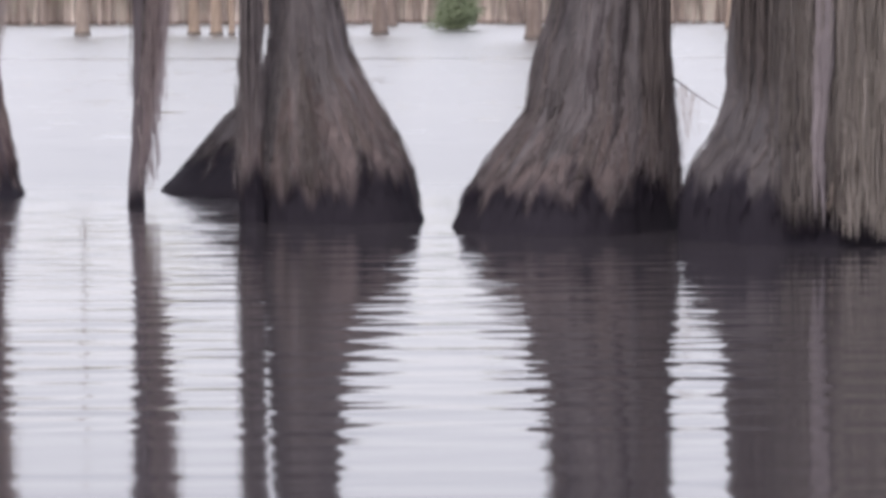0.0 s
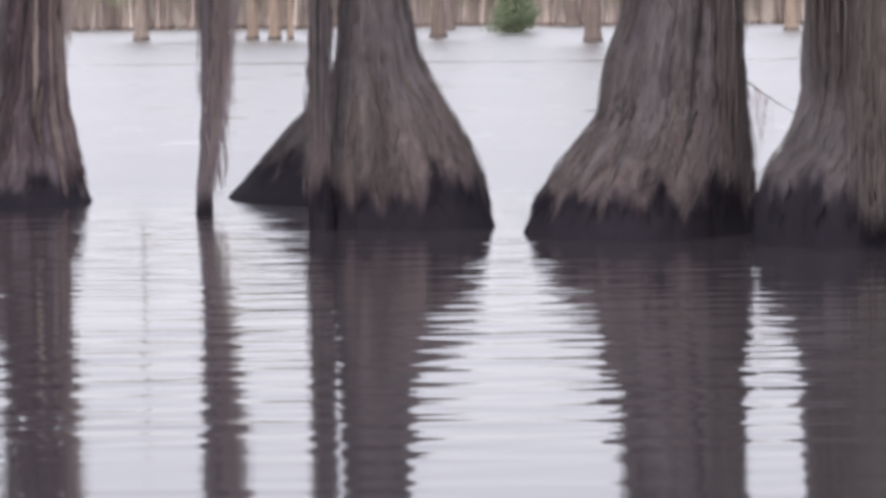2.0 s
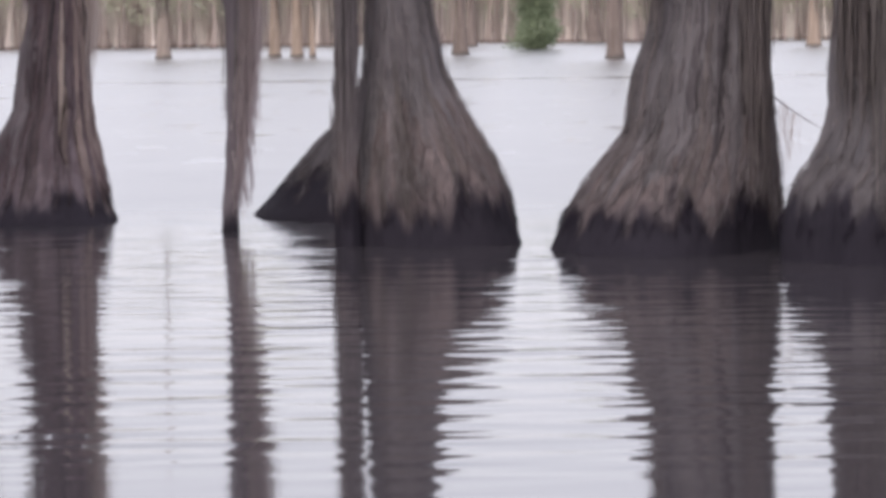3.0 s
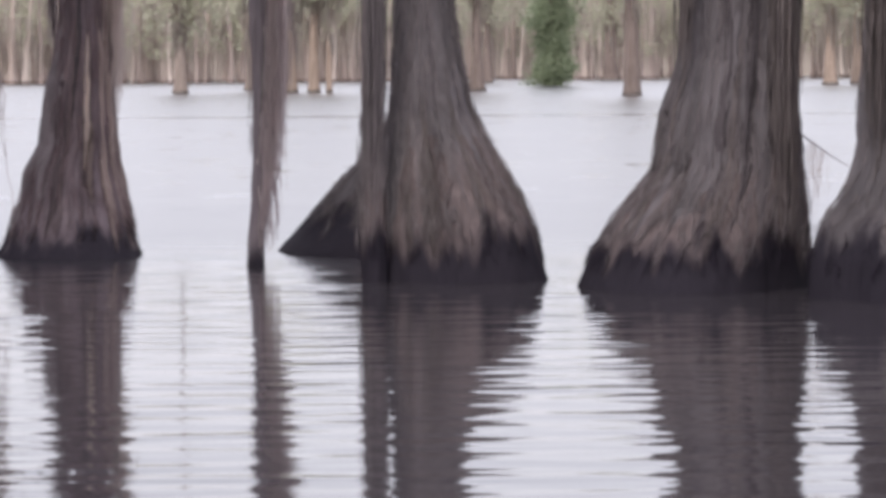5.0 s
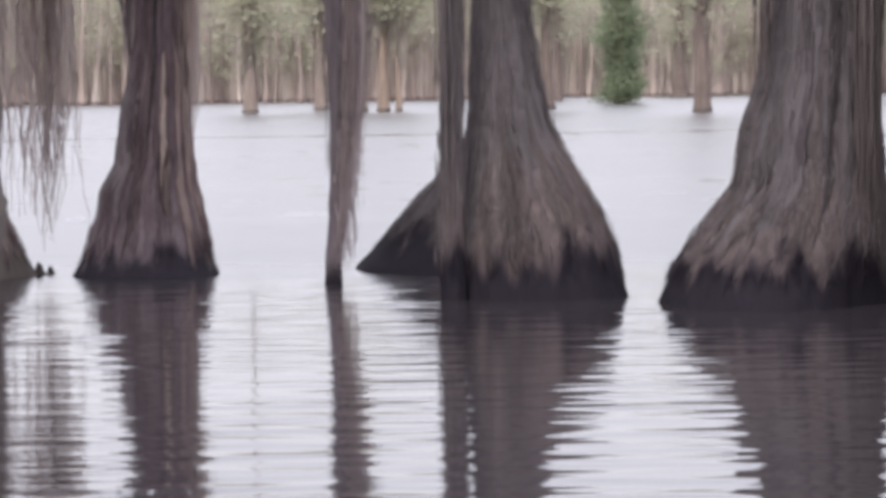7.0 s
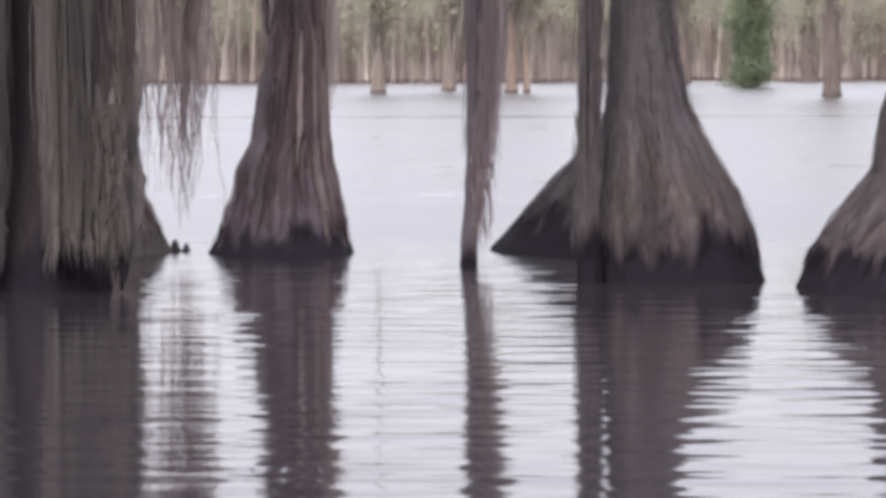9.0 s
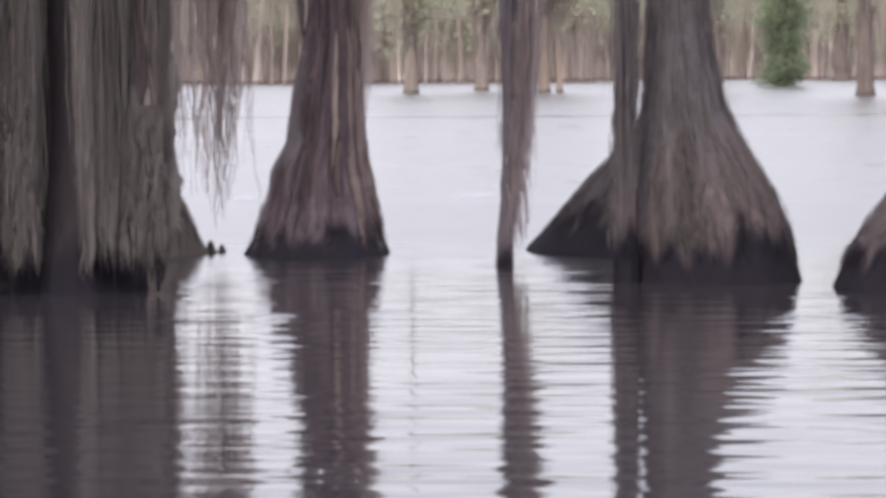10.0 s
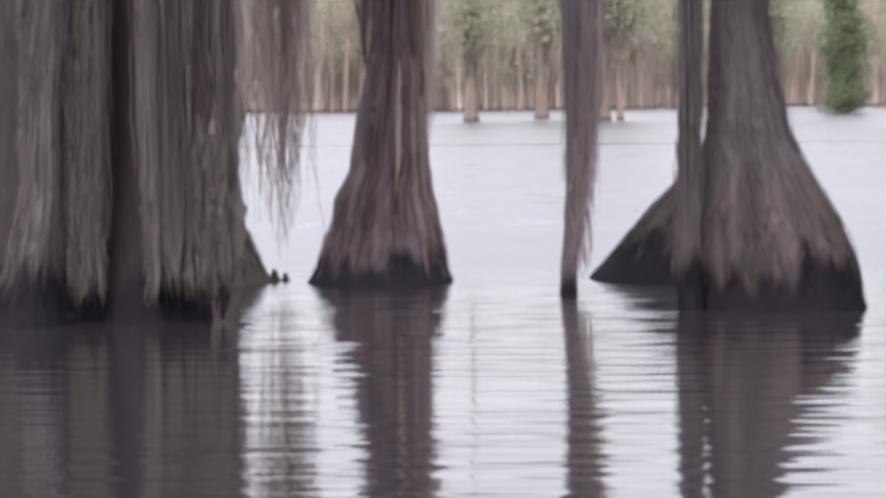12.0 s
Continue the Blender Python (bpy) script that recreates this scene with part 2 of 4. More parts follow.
FUZZ_RED = strand_material("fuzz_reddish", (0.116, 0.079, 0.089), (0.237, 0.174, 0.187), (0.407, 0.318, 0.328), wet_top=0.12, wet=(0.038, 0.031, 0.034))
LEAF_NEAR = leaf_material("cypress_needles", (0.05, 0.075, 0.03), (0.09, 0.12, 0.05), (0.15, 0.17, 0.08))
# leaf colours raised and flattened to carry the haze
LEAF_FAR = leaf_material("far_foliage_hazed", (0.435, 0.432, 0.325), (0.495, 0.488, 0.372), (0.565, 0.552, 0.44))
LEAF_VINE = leaf_material("vine_leaves", (0.25, 0.297, 0.198), (0.325, 0.376, 0.255), (0.41, 0.453, 0.32))


def forest_material():
    m = Mat("far_forest_hazed")
    grain = m.noise(m.coords((1, 1, 0.12)), 3.0, 3)
    # trunk colours lightened, low in contrast: the haze over the far shore
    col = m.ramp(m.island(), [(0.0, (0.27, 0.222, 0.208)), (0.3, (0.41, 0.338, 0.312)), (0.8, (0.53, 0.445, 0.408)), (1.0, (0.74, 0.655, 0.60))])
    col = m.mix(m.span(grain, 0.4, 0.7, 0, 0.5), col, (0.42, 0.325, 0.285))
    _, _, z = m.z()
    col = m.mix(m.span(z, 0.2, 0.4, 1, 0, smooth=True), col, (0.26, 0.205, 0.19))
    return m.set(Base_Color=col, Roughness=0.95, Specular_IOR_Level=0.1)


FOREST = forest_material()


def backdrop_material():
    m = Mat("deep_woods_hazed")
    streak = m.noise(m.coords((1, 1, 0.06)), 1.1, 4, 0.65)
    blot = m.noise(m.coords((1, 1, 1)), 0.16, 4)
    # haze is part of these pale wood colours
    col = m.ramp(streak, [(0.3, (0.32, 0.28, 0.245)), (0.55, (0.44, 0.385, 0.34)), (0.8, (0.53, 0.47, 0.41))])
    _, _, z = m.z()
    high = m.span(z, 4, 9, 0, 1)
    green = m.math("MULTIPLY", high, m.span(blot, 0.42, 0.6))
    return m.set(Base_Color=m.mix(green, col, (0.31, 0.325, 0.20)), Roughness=1.0, Specular_IOR_Level=0.0)


DEEP_WOODS = backdrop_material()


def water_material():
    """Lake water: calm in the lee of the trees, wind-ruffled out on the open lake with a few calmer streaks."""
    m = Mat("lake_water")
    _, y, _ = m.z()
    ripple = m.noise(m.coords((0.14, 1, 1)), 7.0, 2, 0.5)
    patch = m.noise(m.coords((0.35, 1, 1)), 0.45, 2, 0.5)
    ripple = m.math("MULTIPLY", ripple, m.math("MULTIPLY", m.span(patch, 0.35, 0.65, 0.0002, 0.0010), m.span(y, 17.0, 27.0, 1, 0, smooth=True)))
    streak = m.noise(m.coords((0.05, 1, 1)), 0.16, 3, 0.6)
    lane = m.span(m.math("ABSOLUTE", m.math("SUBTRACT", y, 74.0)), 0.6, 2.2, 0.45, 1.0, smooth=True)
    wind = m.math("MULTIPLY", m.span(y, 15.0, 21.0, 0, 1, smooth=True), m.math("MULTIPLY", lane, m.span(streak, 0.30, 0.50, 0.86, 1.0)))
    cat = m.noise(m.coords((1.2, 0.9, 1)), 1.0, 3, 0.55)
    calm = m.span(cat, 0.60, 0.68, 1.0, 0.38, smooth=True)
    calm = m.span(m.span(y, 25.0, 31.0), 0, 1, 1.0, calm)
    rough = m.math("MULTIPLY", m.span(wind, 0, 1, 0.06, 0.32), calm)
    m.bump(ripple, 1.0)
    return m.set(Base_Color=(0.045, 0.040, 0.047, 1), Roughness=rough, IOR=2.0, Specular_IOR_Level=0.5, Coat_Weight=wind, Coat_Roughness=rough, Coat_IOR=1.33)


WATER = water_material()
_m = Mat("lake_mud")
MUD = _m.set(Base_Color=_m.ramp(_m.noise(_m.coords((1, 1, 1)), 3.0, 4), [(0.3, (0.03, 0.025, 0.02)), (0.7, (0.07, 0.06, 0.045))]), Roughness=0.9)


# ---------------------------------------------------------------- mesh helpers
rng = np.random.default_rng(7)


def mesh_from(name, verts, faces, material, smooth=True):
    me = bpy.data.meshes.new(name)
    me.from_pydata(np.asarray(verts).reshape(-1, 3).tolist(), [], [list(f) for f in faces])
    me.materials.append(material)
    if smooth:
        me.polygons.foreach_set("use_smooth", [True] * len(me.polygons))
    me.update()
    return me


def part(name, me, parent=None, label=""):
    ob = new(name, me)
    if parent is not None:
        ob.parent = parent
    return tagged(ob, label)


def thing(name, x, y, z, label, category, group=""):
    ob = new(name)
    ob.empty_display_size = 0.2
    ob.matrix_basis = pose(x, y, z)
    return tagged(ob, label, category, group)


def lattice(u, v, seed, wrap=0):
    """Smooth value noise between -1 and 1 on a lattice; wrap: its period along u."""
    table = np.random.default_rng(seed).uniform(-1, 1, (64, 64))
    iu, iv = np.floor(u).astype(int), np.floor(v).astype(int)
    fu, fv = u - iu, v - iv
    fu, fv = fu * fu * (3 - 2 * fu), fv * fv * (3 - 2 * fv)

    def at(a, b):
        a = a % wrap if wrap else a
        return table[a % 64, b % 64]

    low = at(iu, iv) * (1 - fu) + at(iu + 1, iv) * fu
    high = at(iu, iv + 1) * (1 - fu) + at(iu + 1, iv + 1) * fu
    return low * (1 - fv) + high * fv


def grid_faces(rows, cols, closed=True, start=0):
    n = cols if closed else cols - 1
    i, j = np.meshgrid(np.arange(rows - 1), np.arange(n), indexing="ij")
    k = (j + 1) % cols
    f = np.stack([i * cols + j, i * cols + k, (i + 1) * cols + k, (i + 1) * cols + j], -1)
    return f.reshape(-1, 4) + start


def tubes(paths, widths, sides=3):
    """Many thin upright strands: paths (N, S, 3), half-widths (N, S)."""
    n, s, _ = paths.shape
    a = np.arange(sides) * 2 * np.pi / sides + rng.uniform(0, 6.28, (n, 1, 1))
    off = np.stack([np.cos(a), np.sin(a), np.zeros_like(a)], -1) * widths[:, :, None, None]
    verts = (paths[:, :, None, :] + off).reshape(-1, 3)
    one = grid_faces(s, sides)
    faces = (one[None] + (np.arange(n) * s * sides)[:, None, None]).reshape(-1, 4)
    return verts, faces


def bent_tube(points, radii, sides=8):
    """One limb through a few points, round in section."""
    pts = np.array(points, float)
    verts = []
    for i, p in enumerate(pts):
        d = Vector(pts[min(i + 1, len(pts) - 1)] - pts[max(i - 1, 0)]).normalized()
        u = d.orthogonal().normalized()
        w = d.cross(u)
        for k in range(sides):
            a = 2 * math.pi * k / sides
            verts.append(Vector(p) + (u * math.cos(a) + w * math.sin(a)) * radii[i])
    return np.array([tuple(v) for v in verts]), grid_faces(len(pts), sides)


def join(pieces):
    verts, faces, start = [], [], 0
    for v, f in pieces:
        verts.append(v)
        faces.append(np.asarray(f) + start)
        start += len(v)
    return np.concatenate(verts), np.concatenate(faces)


def leaves(centres, count, spread, size, flat=0.6):
    """Loose sprays of small lens-shaped leaves round each centre."""
    c = np.repeat(np.asarray(centres, float), count, axis=0)
    n = len(c)
    p = c + rng.normal(0, 1, (n, 3)) * np.array(spread)
    u = rng.normal(0, 1, (n, 3)) * np.array([1, 1, flat])
    u /= np.linalg.norm(u, axis=1)[:, None]
    w = np.cross(u, rng.normal(0, 1, (n, 3)))
    w /= np.linalg.norm(w, axis=1)[:, None]
    s = (size * rng.uniform(0.6, 1.4, n))[:, None]
    verts = np.stack([p - u * s, p + w * s * 0.45, p + u * s, p - w * s * 0.45], 1).reshape(-1, 3)
    return verts, np.arange(4 * n).reshape(-1, 4)


# ---------------------------------------------------------------- cypress trees
class Trunk:
    """A buttressed trunk: rows of (height, centre x, radius) near the water, then a long taper to the top."""

    def __init__(self, rows, y, top, seed, lobes=7, flute=0.10, depth=1.0, lean=0.0):
        z, c, r = (np.array(k, float) for k in zip(*rows))
        self.z = np.r_[-0.7, z, z[-1] + 2.0, top]
        self.c = np.r_[c[0], c, c[-1] + lean * 0.4, c[-1] + lean]
        r = r - 0.008 * (r > 0.1)
        self.r = np.r_[r[0] * 1.12, r, r[-1] * 0.88, r[-1] * 0.30]
        self.y, self.top, self.seed, self.lobes, self.flute, self.depth = y, top, seed, lobes, flute, depth
        self.x0 = c[0]
        self.rmin, self.rmax = r.min(), r.max()

    def radius(self, th, z):
        r = np.interp(z, self.z, self.r)
        flare = np.clip((r - self.rmin * 0.95) / max(self.rmax - self.rmin * 0.95, 0.02), 0.12, 1)
        u = th / (2 * np.pi)
        rid = lattice(u * self.lobes, z * 0.5, self.seed, self.lobes)
        rid2 = lattice(u * self.lobes * 3, z * 0.9, self.seed + 1, self.lobes * 3)
        zero = u * 0
        for side, seen in ((0.0, np.maximum(np.cos(th), 0) ** 4), (0.5, np.maximum(-np.cos(th), 0) ** 4)):
            rid = rid - seen * lattice(zero + side * self.lobes, z * 0.5, self.seed, self.lobes)
            rid2 = rid2 - seen * lattice(zero + side * self.lobes * 3, z * 0.9, self.seed + 1, self.lobes * 3)
        fib = lattice(u * 44, z * 1.6, self.seed + 2, 44)
        fine = lattice(u * 60, z * 7.0 + 11, self.seed + 3, 60)
        return r * (1 + self.flute * flare * (rid + 0.45 * rid2)) + 0.006 * np.sqrt(flare) * fib + 0.005 * fine

    def point(self, th, z, lift=0.0):
        r = self.radius(th, z) + lift
        x = np.interp(z, self.z, self.c) + r * np.cos(th)
        y = self.y + self.depth * r * np.sin(th)
        return np.stack([x, y, np.broadcast_to(z, x.shape)], -1)

    def mesh(self, name, material, cols=150, low=110):
        z = np.r_[np.linspace(-0.7, 0, 8)[:-1], np.linspace(0, 2.0, low)[:-1], np.linspace(2.0, self.top, 26)]
        th = np.arange(cols) * 2 * np.pi / cols
        zz, tt = np.meshgrid(z, th, indexing="ij")
        v = self.point(tt, zz).reshape(-1, 3) - (self.x0, self.y, 0)
        return mesh_from(name, v, grid_faces(len(z), cols), material)

    def strips(self, name, material, count, z_top, z_low, width, arc=(0, 6.283), lift=0.006, segs=12, short=None, locks=9):
        """Loose fibres that lie down the bark."""
        th = rng.choice(rng.uniform(*arc, max(3, count // locks)), count) + rng.normal(0, 0.035, count)
        zt = rng.uniform(*z_top, count)
        zb = np.minimum(rng.uniform(*z_low, count), zt - 0.06)
        if short:
            zb = np.maximum(zt - rng.uniform(*short, count), 0.02)
        s = np.linspace(0, 1, segs)
        z = zt[:, None] + (zb - zt)[:, None] * s
        t = th[:, None] + np.cumsum(rng.normal(0, 0.020, (count, segs)), 1)
        p = self.point(t, z, lift + rng.uniform(0, lift, (count, 1)))
        w = rng.uniform(*width, count)[:, None] * (np.sin(np.pi * (0.12 + 0.86 * s)) ** 0.6)
        v, f = tubes(p - (self.x0, self.y, 0), w)
        return mesh_from(name, v, f, material)


def mat_mesh(tr, th0, half, z_top, z_low, thick, seed, material):
    """A tongue of matted moss or loose bark lying on the trunk, ragged and rounded at its lower end."""
    r = np.random.default_rng(seed)
    nu, nz = 17, 44
    u, q = np.linspace(-1, 1, nu), np.linspace(0, 1, nz)
    qq, uu = np.meshgrid(q, u, indexing="ij")
    z = z_top + (z_low - z_top) * qq
    z = z + (z_top - z_low) * 0.16 * qq ** 3 * (uu ** 2 + 0.6 * lattice(uu * 2.6 + 7, qq * 0, seed) + 0.40 * lattice(uu * 5 + 3, qq * 0, seed + 4))
    wide = half * (0.62 + 0.38 * qq ** 0.7) * (1 + 0.18 * lattice(uu * 0, qq * 7, seed + 1) + 0.30 * lattice(np.sign(uu) * 5 + 9, z * 26, seed + 5)) * (1 - 0.55 * np.clip((qq - 0.82) / 0.18, 0, 1) ** 2)
    drift = np.cumsum(r.normal(0, 0.006, nz))[:, None]
    bulge = np.sqrt(np.clip(1 - uu ** 2, 0, 1)) * np.clip(qq / 0.2, 0, 1) * np.clip((1.02 - qq) / 0.32, 0, 1)
    lump = 1 + 0.45 * lattice(uu * 2 + 3, z * 8, seed + 2) + 0.55 * lattice(uu * 6, z * 5, seed + 3)
    lift = thick * bulge * lump - 0.004 * (1 - bulge)
    p = tr.point(th0 + drift + wide * uu, z, lift)
    return mesh_from("moss_mat", p.reshape(-1, 3) - (tr.x0, tr.y, 0), grid_faces(nz, nu, False), material)


def mats(tree, tr, count, half, z_top, z_low, thick, seed, material, arc=(3.0, 6.4), name="moss_mat", label=""):
    r = np.random.default_rng(seed)
    for i in range(count):
        th = arc[0] + (arc[1] - arc[0]) * (i + r.uniform(0.1, 0.9)) / count
        me = mat_mesh(tr, th, r.uniform(*half), r.uniform(*z_top), r.uniform(*z_low), r.uniform(*thick), seed * 31 + i, material)
        part(name, me, tree, label)


def fibres(tree, tr, *args, label="", **kw):
    """Loose bark fibres, too fine to pick apart."""
    return tagged(part("bark_fibre", tr.strips("bark_fibre", *args, **kw), tree, label), kind="stuff")


def moss_clump(x, y, z_top, z_low, count, spread, width=(0.003, 0.007), segs=16, shrink=0.5, sway=0.010, even=4.2):
    """A hanging beard of moss: strands that start together and end raggedly; those that reach lowest stay near the middle."""
    off = rng.normal(0, 1, (count, 2)) * np.array(spread)
    far = np.clip(np.abs(off[:, 0]) / (2.0 * max(spread[0], 1e-4)), 0, 1)
    reach = np.clip(rng.beta(even, 1.0, count) * (1 - 0.35 * far / (1 + 0.1 * even)), 0.12, 1)
    s = np.linspace(0, 1, segs)
    z = z_top + (z_low - z_top) * reach[:, None] * s
    k = 1 - (1 - shrink) * (reach[:, None] * s) ** 2
    wig = np.cumsum(rng.normal(0, 1, (count, segs, 2)), 1) * sway * 0.5
    p = np.stack([x + off[:, :1] * k + wig[..., 0], y + off[:, 1:] * k + wig[..., 1], z], -1)
    w = rng.uniform(*width, count)[:, None] * (1.0 - 0.75 * s ** 2.5) * (1 + 0.45 * rng.normal(0, 1, (count, segs)).clip(-1.5, 1.5))
    return tubes(p, np.abs(w))


def moss_columns(tree, name, rows, material, seed, label="", tuck=0.0):
    """Thick hanging bodies of moss, lumpy and ragged below: rows of (x, y, z_top, z_low, half-width). tuck: how far their tops lie back."""
    for i, (x, y, zt, zl, w) in enumerate(rows):
        r = np.random.default_rng(seed + i)
        nz, nt = 56, 14
        q, th = np.linspace(0, 1, nz), np.arange(nt) * 2 * np.pi / nt
        qq, tt = np.meshgrid(q, th, indexing="ij")
        z = zt + (zl - zt) * qq
        end = np.clip((1 - qq) * (zt - zl) / 0.24, 0.03, 1) ** 0.7
        lump = 1 + 0.34 * lattice(tt / 6.2832 * 4, z * 6, seed + i, 4) + 0.34 * lattice(tt / 6.2832 * 7, z * 17, seed + i + 9, 7)
        rad = w * end * lump * (0.9 + 0.35 * lattice(qq * 0, z * 2.2, seed + i + 5))
        sway = 0.7 * w * lattice(qq * 0 + 3, z * 2.4, seed + i + 7)
        drop = 0.12 * lattice(tt / 6.2832 * 7, qq * 0, seed + i + 3, 7) * qq ** 5
        if tuck:
            rad = rad * np.clip(qq / 0.4, 0.15, 1)
        v = np.stack([x + sway + rad * np.cos(tt), y + tuck * (1 - qq) ** 2 + 0.7 * rad * np.sin(tt), np.maximum(z + drop, 0.015)], -1).reshape(-1, 3)
        part(name, mesh_from(name, v - np.array(tree.location), grid_faces(nz, nt), material), tree, label)


def add_moss(tree, name, clumps, material=MOSS, label="", width=(0.004, 0.009), sway=0.014, shrink=0.8, even=4.2):
    """clumps: rows of (x, y, z_top, z_low, strands, spread x, spread y); each clump is a part."""
    for x, y, zt, zl, n, sx, sy in clumps:
        v, f = moss_clump(x, y, zt, zl, n, (sx, sy), width, sway=sway, shrink=shrink, even=even)
        part(name, mesh_from(name, v - np.array(tree.location), f, material), tree, label)


def add_crown(tree, tr, limbs, low, seed, leaf=900, moss=True):
    """Limbs from the upper trunk, a thin feathery crown and beards of moss hanging from the limbs."""
    r = np.random.default_rng(seed)
    tips, mossy = [], []
    for i in range(limbs):
        z0 = low + (tr.top - low) * (i + 0.3) / limbs
        a = i * 2.4 + r.uniform(-0.4, 0.4)
        ln = (1.0 - 0.6 * i / limbs) * r.uniform(1.3, 2.1)
        c = np.interp(z0, tr.z, tr.c) - tr.x0
        rad = np.interp(z0, tr.z, tr.r)
        pts = [(c + math.cos(a) * ln * k, math.sin(a) * ln * k, z0 + ln * (0.45 * k - 0.25 * k * k) + r.uniform(-0.05, 0.05)) for k in (0, 0.25, 0.5, 0.75, 1.0)]
        v, f = bent_tube(pts, [rad * 0.45, rad * 0.33, rad * 0.25, rad * 0.17, rad * 0.07], 7)
        limb = part("limb", mesh_from("limb", v, f, BARK_GREY), tree)
        tips += [pts[2], pts[3], pts[4]]
        mossy += [(limb, pts[2]), (limb, pts[3])]
    tips.append((np.interp(tr.top, tr.z, tr.c) - tr.x0, 0, tr.top))
    v, f = leaves(tips, leaf // len(tips) * 3, (0.38, 0.38, 0.24), 0.075)
    part("crown", mesh_from("crown", v, f, LEAF_NEAR, False), tree, "sparse feathery green cypress foliage")
    if moss:
        for limb, p in mossy:
            v, f = moss_clump(p[0], p[1], p[2], p[2] - r.uniform(0.6, 1.4), 22, (0.10, 0.06), (0.006, 0.014), 7)
            part("limb_moss", mesh_from("limb_moss", v, f, MOSS), limb, "grey moss beard hanging from a limb")


def cypress(rows, y, top, seed, bark, label, group="cypress trees in the water", low=4.8, limbs=7, crown=True, **kw):
    tr = Trunk(rows, y, top, seed, **kw)
    tree = thing("cypress_tree", tr.x0, y, 0, label, "tree", group)
    small = tr.rmax < 0.2
    part("trunk", tr.mesh("trunk", bark, 60 if small else 150, 80 if small else 110), tree)
    if crown:
        add_crown(tree, tr, limbs, low, seed + 50, 420)
    return tree, tr


# ---------------------------------------------------------------- water and lake bed
def sheet(name, z, material, xs, ys, label, category):
    v = [(x, y, z) for y in ys for x in xs]
    ob = new(name, mesh_from(name, v, grid_faces(len(ys), len(xs), False), material))
    return tagged(ob, label, category, kind="structure")


sheet("ground", -0.62, MUD, (-3000, -60, 60, 3000), (-3000, -30, 60, 3000), "dark muddy lake bed under the water", "lake bed")


def water_height(x, y):
    """Low wind ripples running towards the viewer: many small trains of waves with nearly level crests."""
    r = np.random.default_rng(17)
    h = np.zeros_like(x)
    for k in range(46):
        length = 0.16 * (2.6 ** r.uniform(0, 1))
        turn = r.normal(0, 0.28)
        slope = 0.0040 * r.uniform(0.5, 1.3)
        h += slope * length / 6.283 * np.sin(6.283 / length * (math.sin(turn) * x + math.cos(turn) * y) + r.uniform(0, 6.283))
    group = 0.75 + 0.55 * lattice(x * 0.22, y * 0.45, 18) + 0.45 * lattice(x * 0.6 + 9, y * 1.6, 19)
    edge = np.clip((9.5 - np.abs(x)) / 2, 0, 1) * np.clip((y - 3) / 2, 0, 1) * np.clip((34 - y) / 8, 0, 1)
    near = np.interp(y, [6, 9, 12, 15, 19, 26], [1.60, 1.40, 1.10, 1.3, 1.5, 1.5])
    # short steep chop in the shallows round the trees
    small = np.zeros_like(x)
    for k in range(44):
        length = 0.065 * (2.4 ** r.uniform(0, 1))
        turn = r.normal(0, 0.20)
        small += 0.0115 * r.uniform(0.6, 1.3) * length / 6.283 * np.sin(6.283 / length * (math.sin(turn) * x + math.cos(turn) * y) + r.uniform(0, 6.283))
    small *= np.interp(y, [5.0, 9.5, 13.0, 15.5, 20.0, 24.0], [0.22, 0.22, 0.42, 0.85, 0.85, 0.0])
    return (h * near + small) * np.clip(group, 0.1, 1.6) * edge


wx = np.r_[-3000, -200, -40, np.linspace(-10, 10, 151), 40, 200, 3000]
wy = np.r_[-3000, -40, np.arange(3, 6, 0.03), np.arange(6, 9.5, 0.016), np.arange(9.5, 23, 0.012), np.arange(23, 36, 0.04), 60, 300, 3000]
gy, gx = np.meshgrid(wy, wx, indexing="ij")
v = np.stack([gx, gy, water_height(gx, gy)], -1)
tagged(new("water", mesh_from("water", v, grid_faces(len(wy), len(wx), False), WATER)), "pale rippled lake water mirroring the overcast sky", "lake", kind="structure")

# ---------------------------------------------------------------- the near trees
# broad buttressed tree in the middle
t1, k1 = cypress([(0.0, -0.035, 0.470), (0.13, -0.054, 0.451), (0.28, -0.072, 0.432), (0.42, -0.086, 0.387), (0.56, -0.105, 0.325),
                  (0.85, -0.148, 0.208), (1.13, -0.173, 0.167), (1.42, -0.188, 0.136)], 16.15, 9.5, 11, BARK_GREY,
                 "grey cypress with a wide fibrous buttress, dark wet at the waterline")
mats(t1, k1, 8, (0.10, 0.19), (0.60, 0.85), (0.28, 0.42), (0.005, 0.010), 3, MAT_BROWN, (3.3, 6.1), "bark_mat", "brownish shredded bark on the flare")
mats(t1, k1, 7, (0.16, 0.30), (1.6, 2.4), (0.42, 0.75), (0.006, 0.012), 4, MAT_GREY, (3.0, 6.4))
mats(t1, k1, 4, (0.12, 0.2), (0.6, 0.9), (0.34, 0.42), (0.005, 0.009), 5, MAT_BROWN, (5.5, 6.2))
mats(t1, k1, 4, (0.16, 0.26), (0.7, 1.6), (0.2, 0.4), (0.010, 0.018), 6, MAT_GREY, (0.2, 2.9))
mats(t1, k1, 4, (0.10, 0.16), (0.75, 0.95), (0.12, 0.26), (0.010, 0.016), 7, MAT_GREY, (3.15, 3.9))
fibres(t1, k1, MOSS_DRAPE, 210, (0.22, 0.95), (0.08, 0.45), (0.002, 0.006), label="pale loose fibres lying down the buttress")

